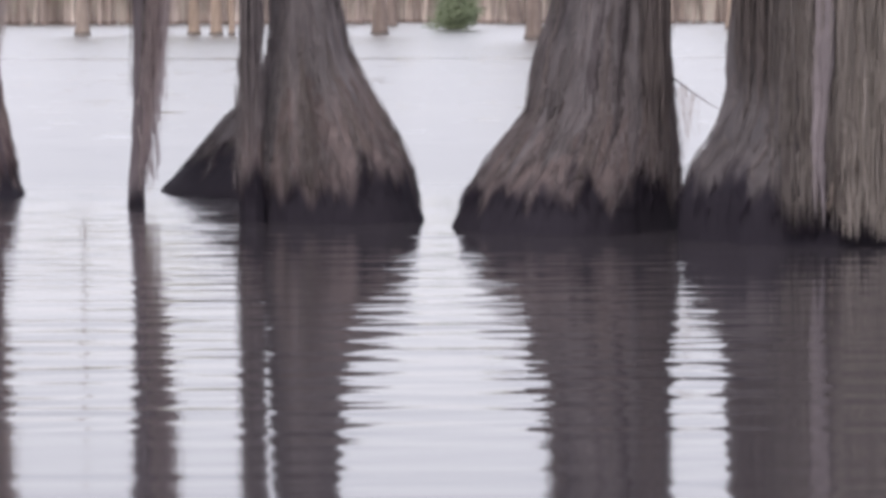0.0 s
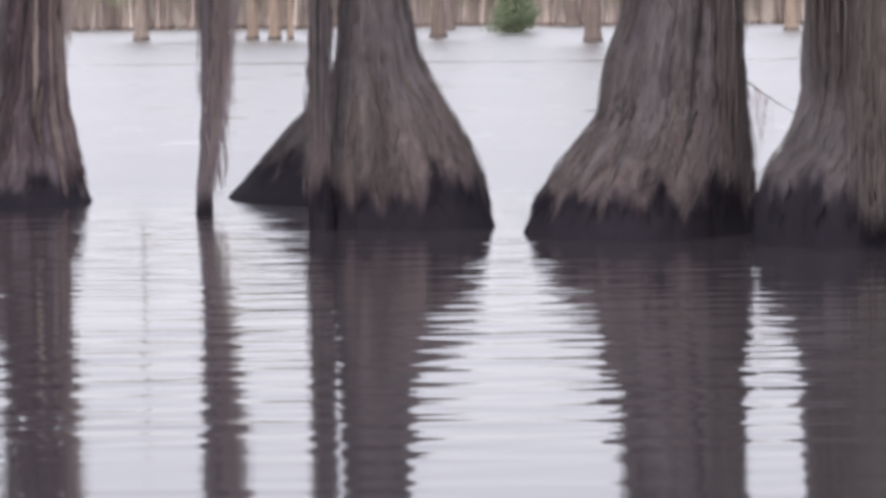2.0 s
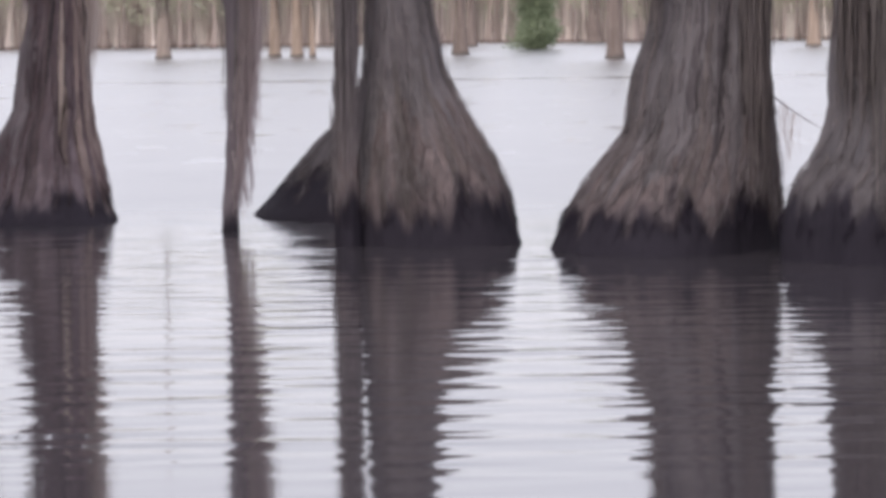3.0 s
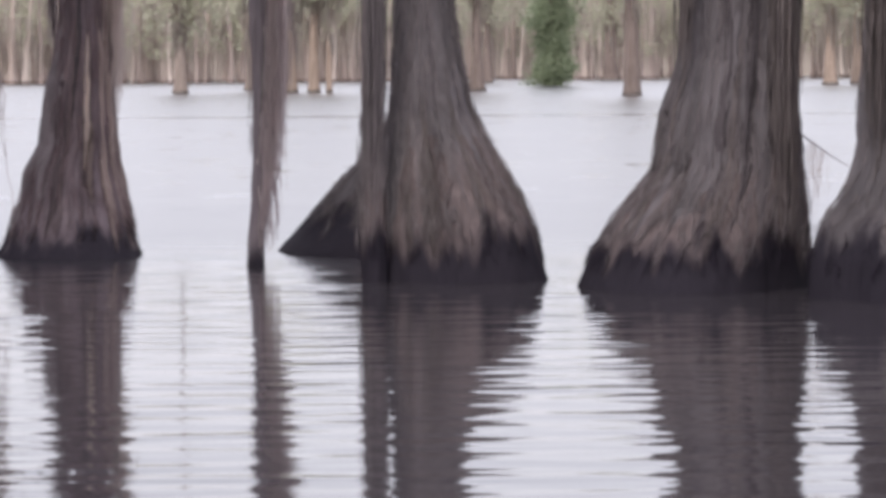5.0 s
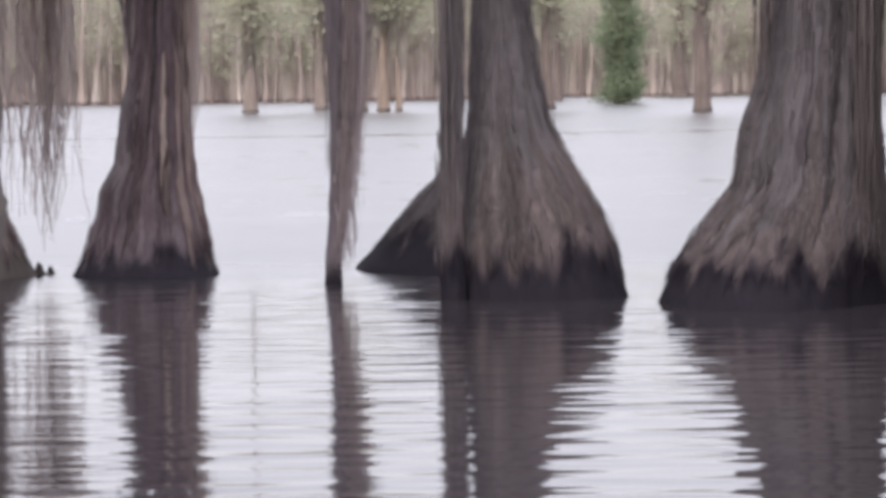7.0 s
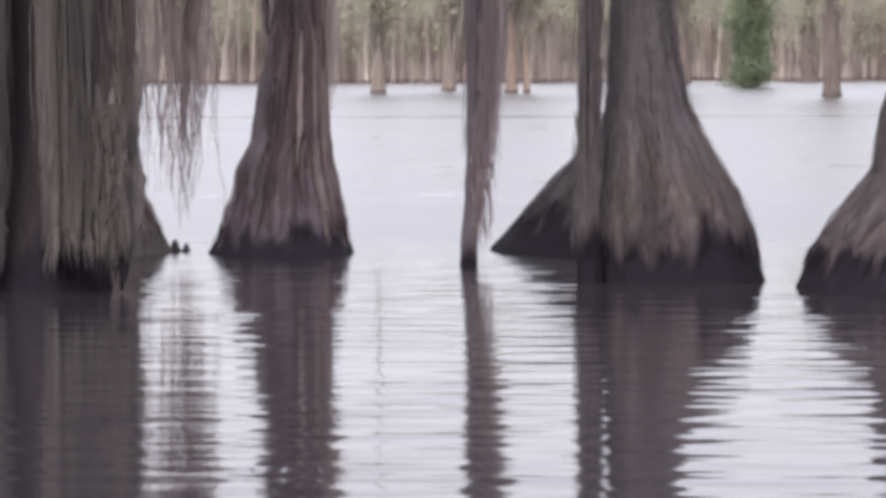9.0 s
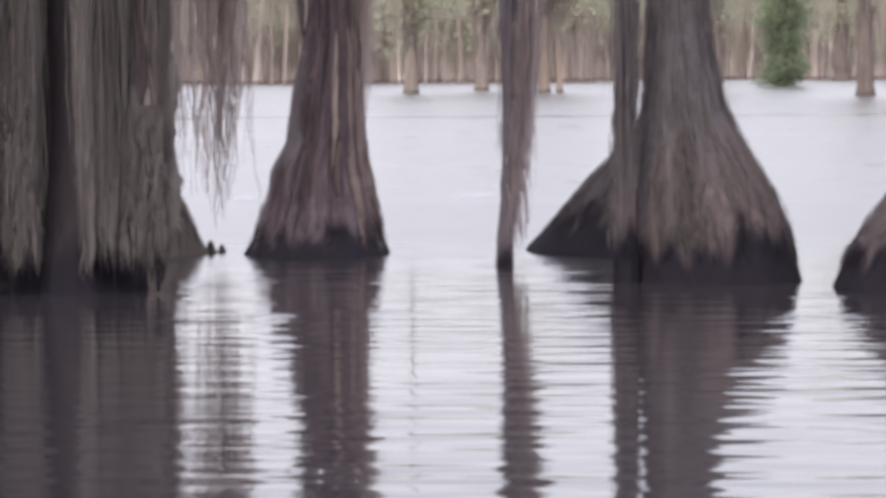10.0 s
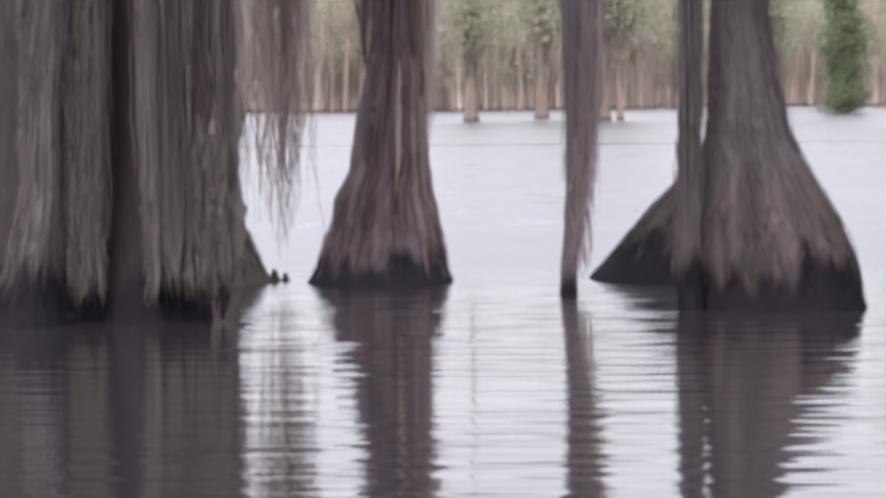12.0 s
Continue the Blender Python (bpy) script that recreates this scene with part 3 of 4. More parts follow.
# slim mossy stem against its side
t1s, k1s = cypress([(0.0, -0.430, 0.062), (0.3, -0.439, 0.060), (0.57, -0.440, 0.052), (0.85, -0.441, 0.042), (1.13, -0.430, 0.038), (1.42, -0.423, 0.040)],
                   15.85, 6.4, 21, BARK_GREY, "slim young cypress stem wrapped in grey moss beside a broad tree", low=4.8, limbs=3, flute=0.05)
add_moss(t1s, "hanging_moss", [(-0.43, 15.83, 2.4, 0.55, 46, 0.020, 0.03), (-0.460, 15.82, 1.9, 0.12, 34, 0.018, 0.02), (-0.430, 15.80, 2.2, 0.06, 50, 0.026, 0.02)],
         FUZZ_GREY, "grey moss wrapped round the slim stem", (0.002, 0.005), sway=0.006, even=8)

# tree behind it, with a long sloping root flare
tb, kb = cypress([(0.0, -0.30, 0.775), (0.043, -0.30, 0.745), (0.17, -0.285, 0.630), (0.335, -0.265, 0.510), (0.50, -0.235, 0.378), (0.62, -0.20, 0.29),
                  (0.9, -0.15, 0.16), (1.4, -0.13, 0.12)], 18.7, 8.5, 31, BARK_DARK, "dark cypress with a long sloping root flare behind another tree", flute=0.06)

mats(tb, kb, 6, (0.10, 0.18), (0.5, 0.8), (0.22, 0.34), (0.008, 0.016), 43, MAT_GREY, (2.9, 4.6))

# mossy tree to its right
t3, k3 = cypress([(0.0, 1.134, 0.572), (0.17, 1.161, 0.530), (0.31, 1.203, 0.476), (0.44, 1.245, 0.422), (0.58, 1.290, 0.360), (0.85, 1.302, 0.322),
                  (1.12, 1.336, 0.268), (1.40, 1.348, 0.255)], 15.45, 10.5, 41, BARK_GREY, "massive grey cypress with moss and fibres down its buttress")
mats(t3, k3, 7, (0.10, 0.17), (1.2, 2.4), (0.12, 0.34), (0.008, 0.018), 13, MAT_GREY, (3.5, 6.2))
mats(t3, k3, 5, (0.09, 0.15), (0.50, 0.75), (0.26, 0.36), (0.005, 0.010), 14, MAT_BROWN, (3.1, 5.0), "bark_mat", "brownish shredded bark on the flare")
mats(t3, k3, 6, (0.12, 0.20), (1.4, 2.4), (0.45, 0.70), (0.010, 0.020), 15, MAT_GREY, (2.9, 4.6))
mats(t3, k3, 4, (0.16, 0.26), (0.7, 1.6), (0.2, 0.4), (0.010, 0.018), 16, MAT_GREY, (0.2, 2.9))
# shade in the recesses is laid on as dark-coloured strips, here and two below
mats(t3, k3, 3, (0.10, 0.15), (2.4, 2.6), (0.55, 0.90), (0.030, 0.038), 17, MAT_SHADE, (5.25, 5.90), "bark_mat", "dark strip with recess shade in its colour")
mats(t3, k3, 3, (0.12, 0.18), (1.02, 1.12), (0.72, 0.82), (0.014, 0.020), 18, MAT_GREY, (2.9, 3.6), "moss_knob", "fuzzy grey moss lump on the flank")
mats(t3, k3, 2, (0.09, 0.12), (2.0, 2.4), (0.25, 0.40), (0.022, 0.028), 19, MAT_SHADE, (4.35, 5.0), "bark_mat", "dark strip with recess shade in its colour")
fibres(t3, k3, MOSS_DRAPE, 180, (0.2, 1.3), (0.08, 0.5), (0.002, 0.006), label="pale loose fibres lying down the buttress")
add_moss(t3, "hanging_moss", [(1.575, 15.22, 2.6, 0.10, 110, 0.018, 0.03), (1.52, 15.10, 2.4, 0.20, 70, 0.03, 0.04), (1.05, 15.12, 2.0, 0.85, 26, 0.02, 0.02)],
         MOSS_DRAPE, "grey moss hanging in a long curtain beside the trunk", sway=0.007)

# tree beyond it, hung all over with moss
t4, k4 = cypress([(0.0, 2.195, 0.600), (0.19, 2.200, 0.592), (0.325, 2.215, 0.566), (0.457, 2.252, 0.508), (0.588, 2.268, 0.462), (0.72, 2.278, 0.435),
                  (0.95, 2.278, 0.428), (1.4, 2.278, 0.39)], 14.75, 10.0, 51, BARK_DAMP, "very wide cypress curtained with pale grey moss to the water")
add_moss(t4, "hanging_moss", [(2.02 + 0.135 * i, 14.12 - 0.03 * (i % 3), 2.5, 0.03 + 0.05 * ((i * 7) % 4) + (0.3 if i < 1 else 0), 60, 0.034, 0.04) for i in range(2, 7)], MOSS_WARM, "pale moss curtains hanging to the water", (0.0016, 0.004), even=10)
add_moss(t4, "hanging_moss", [(1.98 + 0.07 * i, 14.09, 2.5, 0.10 + 0.06 * (i % 3), 45, 0.024, 0.03) for i in range(5)], MOSS, "brownish moss hanging to the water", (0.0016, 0.004), even=9)
r4 = np.random.default_rng(71)
hung = [(1.97 + 0.068 * i + r4.uniform(-0.012, 0.012), 14.16 + r4.uniform(-0.03, 0.05), 2.6, (0.03 + 0.12 * r4.uniform() ** 1.5) if i > 1 else 0.38, r4.uniform(0.036, 0.060)) for i in range(13)]
moss_columns(t4, "moss_column", [h for i, h in enumerate(hung) if i not in (0, 1, 2, 3, 4, 6, 9, 11)], MAT_WARM, 700, "pale moss hanging in a thick column")
moss_columns(t4, "moss_column", [(h[0], h[1] + 0.03, h[2], h[3], h[4]) for i, h in enumerate(hung) if i in (6, 9, 11)], MAT_BROWN, 740, "brown moss hanging in a thick column")
moss_columns(t4, "moss_column", [(h[0], h[1], h[2], 0.05 if i > 1 else 0.18, h[4]) for i, h in enumerate(hung) if i in (1, 2, 3, 4)], MAT_UMBER, 760, "mauve brown moss hanging in a thick column")
moss_columns(t4, "moss_column", [(2.150, 14.06, 2.6, 0.20, 0.022), (2.185, 14.05, 2.6, 0.11, 0.028)], MAT_FLANK, 780, "pale moss hanging in a slim column")
mats(t4, k4, 6, (0.09, 0.15), (1.4, 2.5), (0.45, 0.60), (0.015, 0.03), 23, MAT_GREY, (4.0, 6.3))
mats(t4, k4, 1, (0.016, 0.018), (0.34, 0.35), (0.06, 0.07), (0.07, 0.072), 25, MAT_PALE, (4.74, 4.80), "pale_sliver", "pale splinter of bark")
mats(t4, k4, 5, (0.10, 0.16), (1.0, 2.0), (0.30, 0.48), (0.012, 0.024), 24, MAT_GREY, (2.9, 4.2))
add_moss(t4, "side_moss", [(1.895, 14.5, 2.2, 0.50, 60, 0.022, 0.04), (1.96, 14.4, 2.2, 0.42, 70, 0.03, 0.04)], MOSS_DRAPE)

# red-brown tree
t2, k2 = cypress([(0.0, -2.258, 0.428), (0.12, -2.243, 0.370), (0.325, -2.226, 0.308), (0.49, -2.229, 0.263), (0.65, -2.199, 0.209), (0.98, -2.184, 0.173),
                  (1.30, -2.161, 0.133), (1.63, -2.159, 0.116)], 18.4, 9.0, 61, BARK_RED, "reddish brown cypress with a flared ridged base", flute=0.12)
mats(t2, k2, 12, (0.07, 0.13), (0.8, 2.4), (0.08, 0.22), (0.012, 0.030), 33, MAT_RED, (3.0, 6.1), "bark_plate", "long reddish brown bark ridge")
mats(t2, k2, 4, (0.07, 0.12), (1.2, 2.4), (0.01, 0.05), (0.020, 0.030), 34, MAT_ROOT, (5.50, 6.25), "bark_plate", "pinkish brown ridge at the root")
mats(t2, k2, 7, (0.14, 0.2), (0.9, 1.8), (0.18, 0.45), (0.024, 0.034), 37, MAT_FLANK, (2.9, 4.2), "bark_plate", "greyish bark on the flank")
mats(t2, k2, 1, (0.065, 0.070), (1.30, 1.32), (0.50, 0.52), (0.072, 0.074), 35, MAT_PALE, (4.98, 5.04), "pale_strip", "pale torn strip of bark")
mats(t2, k2, 1, (0.05, 0.055), (0.80, 0.82), (0.30, 0.32), (0.050, 0.052), 38, MAT_ROOT, (5.12, 5.2), "pale_strip", "pinkish torn strip of bark")
mats(t2, k2, 1, (0.10, 0.14), (2.3, 2.5), (0.65, 0.75), (0.022, 0.03), 39, MAT_SHADE, (4.5, 4.85), "bark_plate", "dark bark ridge")
mats(t2, k2, 4, (0.15, 0.25), (0.7, 1.6), (0.2, 0.4), (0.010, 0.018), 36, MAT_RED, (0.2, 2.9), "bark_plate")
fibres(t2, k2, MOSS_RED, 140, (0.2, 1.6), (0.06, 0.6), (0.002, 0.006), label="peeling reddish bark strips")
add_moss(t2, "hanging_moss", [(-1.985, 18.35, 2.6, 0.55, 50, 0.020, 0.03), (-1.965, 18.4, 2.6, 0.85, 50, 0.026, 0.03)], MOSS_PALE, "thin moss along the trunk")
mats(t2, k2, 2, (0.20, 0.26), (1.02, 1.10), (0.76, 0.80), (0.018, 0.024), 40, MAT_FLANK, (2.95, 3.45), "moss_knob", "fuzzy grey moss lump on the flank")
mats(t2, k2, 2, (0.12, 0.16), (0.54, 0.58), (0.40, 0.42), (0.014, 0.020), 42, MAT_FLANK, (2.95, 3.4), "moss_knob", "fuzzy grey moss lump on the flank")
side_limb = part("side_limb", mesh_from("side_limb", *bent_tube([(0.08, 0.16, 1.02), (-0.075, 0.17, 1.18), (-0.11, 0.18, 1.40), (-0.155, 0.19, 1.64), (-0.24, 0.22, 2.1), (-0.30, 0.24, 2.7)],
                                                                [0.012, 0.009, 0.008, 0.008, 0.009, 0.006], 7), BARK_DARK), t2, "thin dark leaning limb")
v, f = moss_clump(-0.10, 0.17, 2.6, 1.16, 90, (0.020, 0.012), (0.003, 0.007), sway=0.008, even=12)
part("limb_moss", mesh_from("limb_moss", v, f, MOSS_STICK), side_limb, "pale moss hanging along the limb")

# thin leaning stem with a beard of moss
ts, ks = cypress([(0.0, -1.114, 0.045), (0.2, -1.105, 0.041), (0.36, -1.090, 0.041), (0.67, -1.075, 0.048), (0.97, -1.065, 0.054), (1.58, -1.075, 0.064)],
                 17.25, 6.8, 71, BARK_MAUVE, "thin dark cypress stem with a beard of grey moss", low=5.0, limbs=3, flute=0.05)
fibres(ts, ks, FUZZ_GREY, 150, (0.75, 2.3), (0.05, 0.5), (0.001, 0.0035), lift=0.016, segs=6, short=(0.08, 0.25))
add_moss(ts, "hanging_moss", [(-1.055, 17.22, 0.9, 0.05, 26, 0.012, 0.02), (-1.035, 17.22, 1.3, 0.14, 34, 0.014, 0.02), (-1.010, 17.22, 2.6, 0.34, 50, 0.016, 0.02),
                              (-0.990, 17.22, 2.6, 0.48, 50, 0.016, 0.02), (-0.965, 17.22, 2.6, 0.80, 60, 0.022, 0.02)], MOSS_STICK, "beard of grey moss down one side", (0.0025, 0.006), shrink=0.95, even=24)
add_moss(ts, "moss_tuft", [(-0.915, 17.25, 2.4, 0.74, 22, 0.010, 0.012), (-0.945, 17.25, 2.4, 0.92, 50, 0.022, 0.012)], MOSS_TAN, width=(0.002, 0.005))

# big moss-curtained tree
t0, k0 = cypress([(0.0, -3.10, 0.350), (0.3, -3.10, 0.31), (0.7, -3.10, 0.28), (1.0, -3.10, 0.27), (1.55, -3.10, 0.25)], 15.5, 10.0, 81, BARK_RECESS_SHADE,
                 "big cypress with shade in its black bark, hidden behind long grey moss curtains")
curtain = []
for x0, zl in ((-3.59, 0.16), (-3.55, 0.20), (-3.50, 0.14), (-3.37, 0.26), (-3.32, 0.16), (-3.27, 0.20), (-3.24, 0.22), (-2.99, 0.24), (-2.96, 0.12), (-2.92, 0.18), (-2.87, 0.10), (-2.82, 0.14), (-2.75, 0.09), (-2.69, 0.12), (-2.64, 0.16)):
    curtain.append((x0, 15.06 + 0.8 * (x0 + 3.07) ** 2, 0.9 if -2.8 < x0 < -2.66 else 2.6, zl - 0.06, 60, 0.026, 0.035))
add_moss(t0, "hanging_moss", curtain, MOSS, "long grey moss curtains reaching almost to the water", (0.0018, 0.0045), 0.012, 0.95, 9)
r0 = np.random.default_rng(73)
hang = [(x + r0.uniform(-0.01, 0.01), 15.10 + 0.6 * (x + 3.07) ** 2 + r0.uniform(-0.03, 0.05), zt, 0.07 + 0.20 * r0.uniform(), r0.uniform(0.028, 0.046))
        for x, zt in ((-3.60, 2.7), (-3.55, 2.7), (-3.51, 2.7), (-3.365, 2.7), (-3.32, 2.7), (-3.28, 2.7), (-3.24, 2.7), (-2.99, 2.7), (-2.955, 2.7), (-2.92, 2.7), (-2.88, 2.7), (-2.84, 2.7),
                      (-2.64, 2.7))]
moss_columns(t0, "moss_column", hang, MAT_MOSS, 800, "grey moss hanging in a thick column")
moss_columns(t0, "moss_column", [(x, 15.22, 2.7, 0.45, 0.045) for x in (-2.78, -2.72, -2.66)], MAT_BROWN, 840, "brown moss hanging in a thick column")
# shorter locks that overlap the long columns and break their lines
shaggy = [(x, y - 0.035, zt, zt - r0.uniform(0.22, 0.50), r0.uniform(0.016, 0.032)) for x, y, *_ in hang[:12] for zt in r0.uniform(0.42, 1.9, 4)]
low_locks = [(x, 15.12, zt, zt - r0.uniform(0.40, 0.65), 0.024) for x in (-2.80, -2.765, -2.73, -2.695, -2.66) for zt in r0.uniform(0.55, 1.1, 2)]
moss_columns(t0, "moss_lock", shaggy, MAT_MOSS, 900, "short shaggy lock of grey moss", 0.09)
moss_columns(t0, "moss_lock", low_locks, MAT_MOSS, 980, "short shaggy lock of grey moss", 0.09)
mats(t0, k0, 5, (0.15, 0.26), (1.2, 2.6), (0.08, 0.30), (0.02, 0.04), 53, MAT_MOSS, (5.2, 6.2))
mats(t0, k0, 4, (0.15, 0.24), (1.2, 2.6), (0.08, 0.30), (0.02, 0.04), 54, MAT_MOSS, (3.2, 4.0))

t0s, k0s = cypress([(0.0, -3.585, 0.190), (0.1, -3.59, 0.170), (0.256, -3.56, 0.130), (0.47, -3.53, 0.100), (0.6, -3.51, 0.081), (1.14, -3.485, 0.066), (1.54, -3.44, 0.064)],
                   15.0, 6.0, 91, BARK_DAMP, "slender grey mossy cypress stem with a small flared foot", low=4.6, limbs=3)
mats(t0s, k0s, 7, (0.22, 0.40), (1.0, 2.2), (0.12, 0.30), (0.008, 0.016), 63, MAT_GREY)
fibres(t0s, k0s, MOSS_DRAPE, 80, (0.3, 2.2), (0.05, 0.5), (0.003, 0.007))
t00, _ = cypress([(0.0, -3.90, 0.52), (0.3, -3.88, 0.47), (0.8, -3.86, 0.44), (1.5, -3.85, 0.42)], 16.2, 8.0, 101, BARK_DARK, "cypress trunk with shade in its dark bark colour among mossy trees")
t0b, k0b = cypress([(0.0, -3.30, 0.405), (0.167, -3.30, 0.325), (0.33, -3.30, 0.236), (0.5, -3.30, 0.185), (1.2, -3.30, 0.15)], 18.4, 8.0, 111, BARK_PALE,
                   "brown cypress with a ribbed root beside two knees")
mats(t0b, k0b, 7, (0.08, 0.13), (0.5, 0.9), (0.03, 0.12), (0.012, 0.026), 73, MAT_ROOT, (4.0, 6.4), "bark_plate", "brown root rib")
fibres(t0b, k0b, MOSS_RED, 80, (0.2, 0.8), (0.03, 0.3), (0.003, 0.007))


part("moss_limb", mesh_from("moss_limb", *bent_tube([(0.05, 0.1, 3.0), (0.3, 0.35, 3.25), (0.75, 0.55, 3.38), (1.15, 0.6, 3.30), (1.5, 0.62, 3.18)], [0.07, 0.06, 0.045, 0.03, 0.012]), BARK_GREY), t0b)
add_moss(t0b, "limb_beard", [(x, 19.0, 3.35, zl, 34, 0.048, 0.09) for x, zl in ((-3.20, 0.86), (-3.11, 0.95), (-3.02, 0.78), (-2.94, 0.66), (-2.85, 0.78), (-2.78, 0.84))],
         MOSS_PALE, "moss beard with backlight in its pale colour, hanging from a limb", (0.003, 0.0065), 0.022, even=7)
add_moss(t0b, "moss_wisp", [(x, 18.95, 2.0, zl, n, w, 0.02) for x, zl, n, w in ((-3.20, 0.42, 10, 0.012), (-3.15, 0.50, 9, 0.010), (-3.03, 0.22, 17, 0.011),
                                                                               (-2.91, 0.12, 30, 0.013), (-2.86, 0.38, 13, 0.014), (-2.79, 0.45, 11, 0.014))],
         MOSS_TAN, "thin trailing wisp of moss", (0.003, 0.008), 0.030, even=14)


for tree, tr, mat, hi, n in ((t1, k1, FUZZ_GREY, 1.9, 2400), (t3, k3, FUZZ_GREY, 1.9, 4200), (t4, k4, FUZZ_DAMP, 1.7, 1500), (t2, k2, FUZZ_RED, 2.0, 2200), (tb, kb, FUZZ_GREY, 0.8, 900),
                             (t0b, k0b, MOSS_RED, 0.8, 500), (t0s, k0s, FUZZ_GREY, 1.9, 500), (t1s, k1s, FUZZ_GREY, 2.0, 700)):
    fibres(tree, tr, mat, n, (0.16, hi), (0.05, 0.5), (0.0016, 0.0042), lift=0.009, segs=5, short=(0.03, 0.13), locks=3)
    fibres(tree, tr, mat, n // 3, (0.26, hi), (0.05, 0.5), (0.001, 0.0026), lift=0.017, segs=5, short=(0.04, 0.16), locks=3)


def moss_fuzz(tree, spans, y, bow, z_low, z_top, count, material=MOSS, tuft=(0.05, 0.24), wave=0.0055):
    """Short loose tufts over the face of a moss curtain."""
    x = np.concatenate([rng.uniform(a, b, count) for a, b in spans])
    n = len(x)
    zt = rng.uniform(z_low + 0.08, z_top, n)
    zb = np.maximum(zt - rng.uniform(*tuft, n), z_low * rng.uniform(0.3, 1.2, n))
    q = np.linspace(0, 1, 7)
    wig = np.cumsum(rng.normal(0, wave, (n, 7, 2)), 1)
    yy = y + bow * (x - np.mean(x)) ** 2 + rng.uniform(-0.02, 0.03, n)
    p = np.stack([x[:, None] + wig[..., 0], yy[:, None] + wig[..., 1], zt[:, None] + (zb - zt)[:, None] * q], -1)
    w = rng.uniform(0.0012, 0.005, n)[:, None] * np.sin(np.pi * (0.1 + 0.88 * q)) ** 0.6
    v, f = tubes(p - np.array(tree.location), w)
    tagged(part("moss_tuft", mesh_from("moss_tuft", v, f, material), tree, "loose grey moss tufts"), kind="stuff")


moss_fuzz(t0, ((-3.62, -3.48), (-3.39, -3.22), (-3.01, -2.82)), 15.045, 0.6, 0.10, 2.2, 1300)
moss_fuzz(t0, ((-2.82, -2.62),), 15.09, 0.0, 0.10, 0.9, 500)
moss_fuzz(t4, ((2.00, 2.15), (2.12, 2.30)), 14.08, 0.0, 0.05, 2.2, 600, MOSS, (0.08, 0.30), 0.003)
moss_fuzz(t4, ((2.27, 2.50), (2.45, 2.80)), 14.06, 0.0, 0.05, 2.2, 1100, MOSS_WARM, (0.10, 0.40), 0.0025)


def knee(x, y, h, r, seed):
    z = np.r_[np.linspace(-0.65, 0, 4)[:-1], np.linspace(0, h, 9)]
    rr = r * np.r_[1.5, 1.4, 1.3, 1.2, 1.0, 0.85, 0.72, 0.66, 0.60, 0.5, 0.34, 0.06]
    th = np.arange(14) * 2 * np.pi / 14
    zz, tt = np.meshgrid(z, th, indexing="ij")
    rad = rr[:, None] * (1 + 0.18 * lattice(tt / 6.2832 * 7, zz * 14, seed, 7))
    v = np.stack([rad * np.cos(tt), rad * np.sin(tt), zz], -1)
    ob = part("cypress_knee", mesh_from("cypress_knee", v, grid_faces(len(z), 14), BARK_KNEE))
    ob.matrix_basis = pose(x, y, 0)
    return tagged(ob, "small knobbly dark root knee sticking out of the water", "root knee", "root knees")


knee(-2.905, 18.55, 0.075, 0.034, 5)
knee(-2.845, 18.60, 0.050, 0.026, 6)

# thin broken twig with shreds of moss between two trees
twig = thing("twig", 1.62, 15.1, 0.72, "thin drooping twig with shreds of moss", "twig")
v, f = bent_tube([(-0.03, 0.02, 0.04), (0.06, 0, -0.03), (0.13, -0.02, -0.08), (0.21, -0.05, -0.13)], [0.004, 0.0035, 0.003, 0.0015], 5)
part("stem", mesh_from("stem", v, f, BARK_GREY), twig)
add_moss(twig, "moss_shred", [(1.655, 15.1, 0.71, 0.30, 12, 0.014, 0.01), (1.70, 15.09, 0.67, 0.36, 12, 0.02, 0.01)], MOSS_PALE, width=(0.0008, 0.002), sway=0.008)


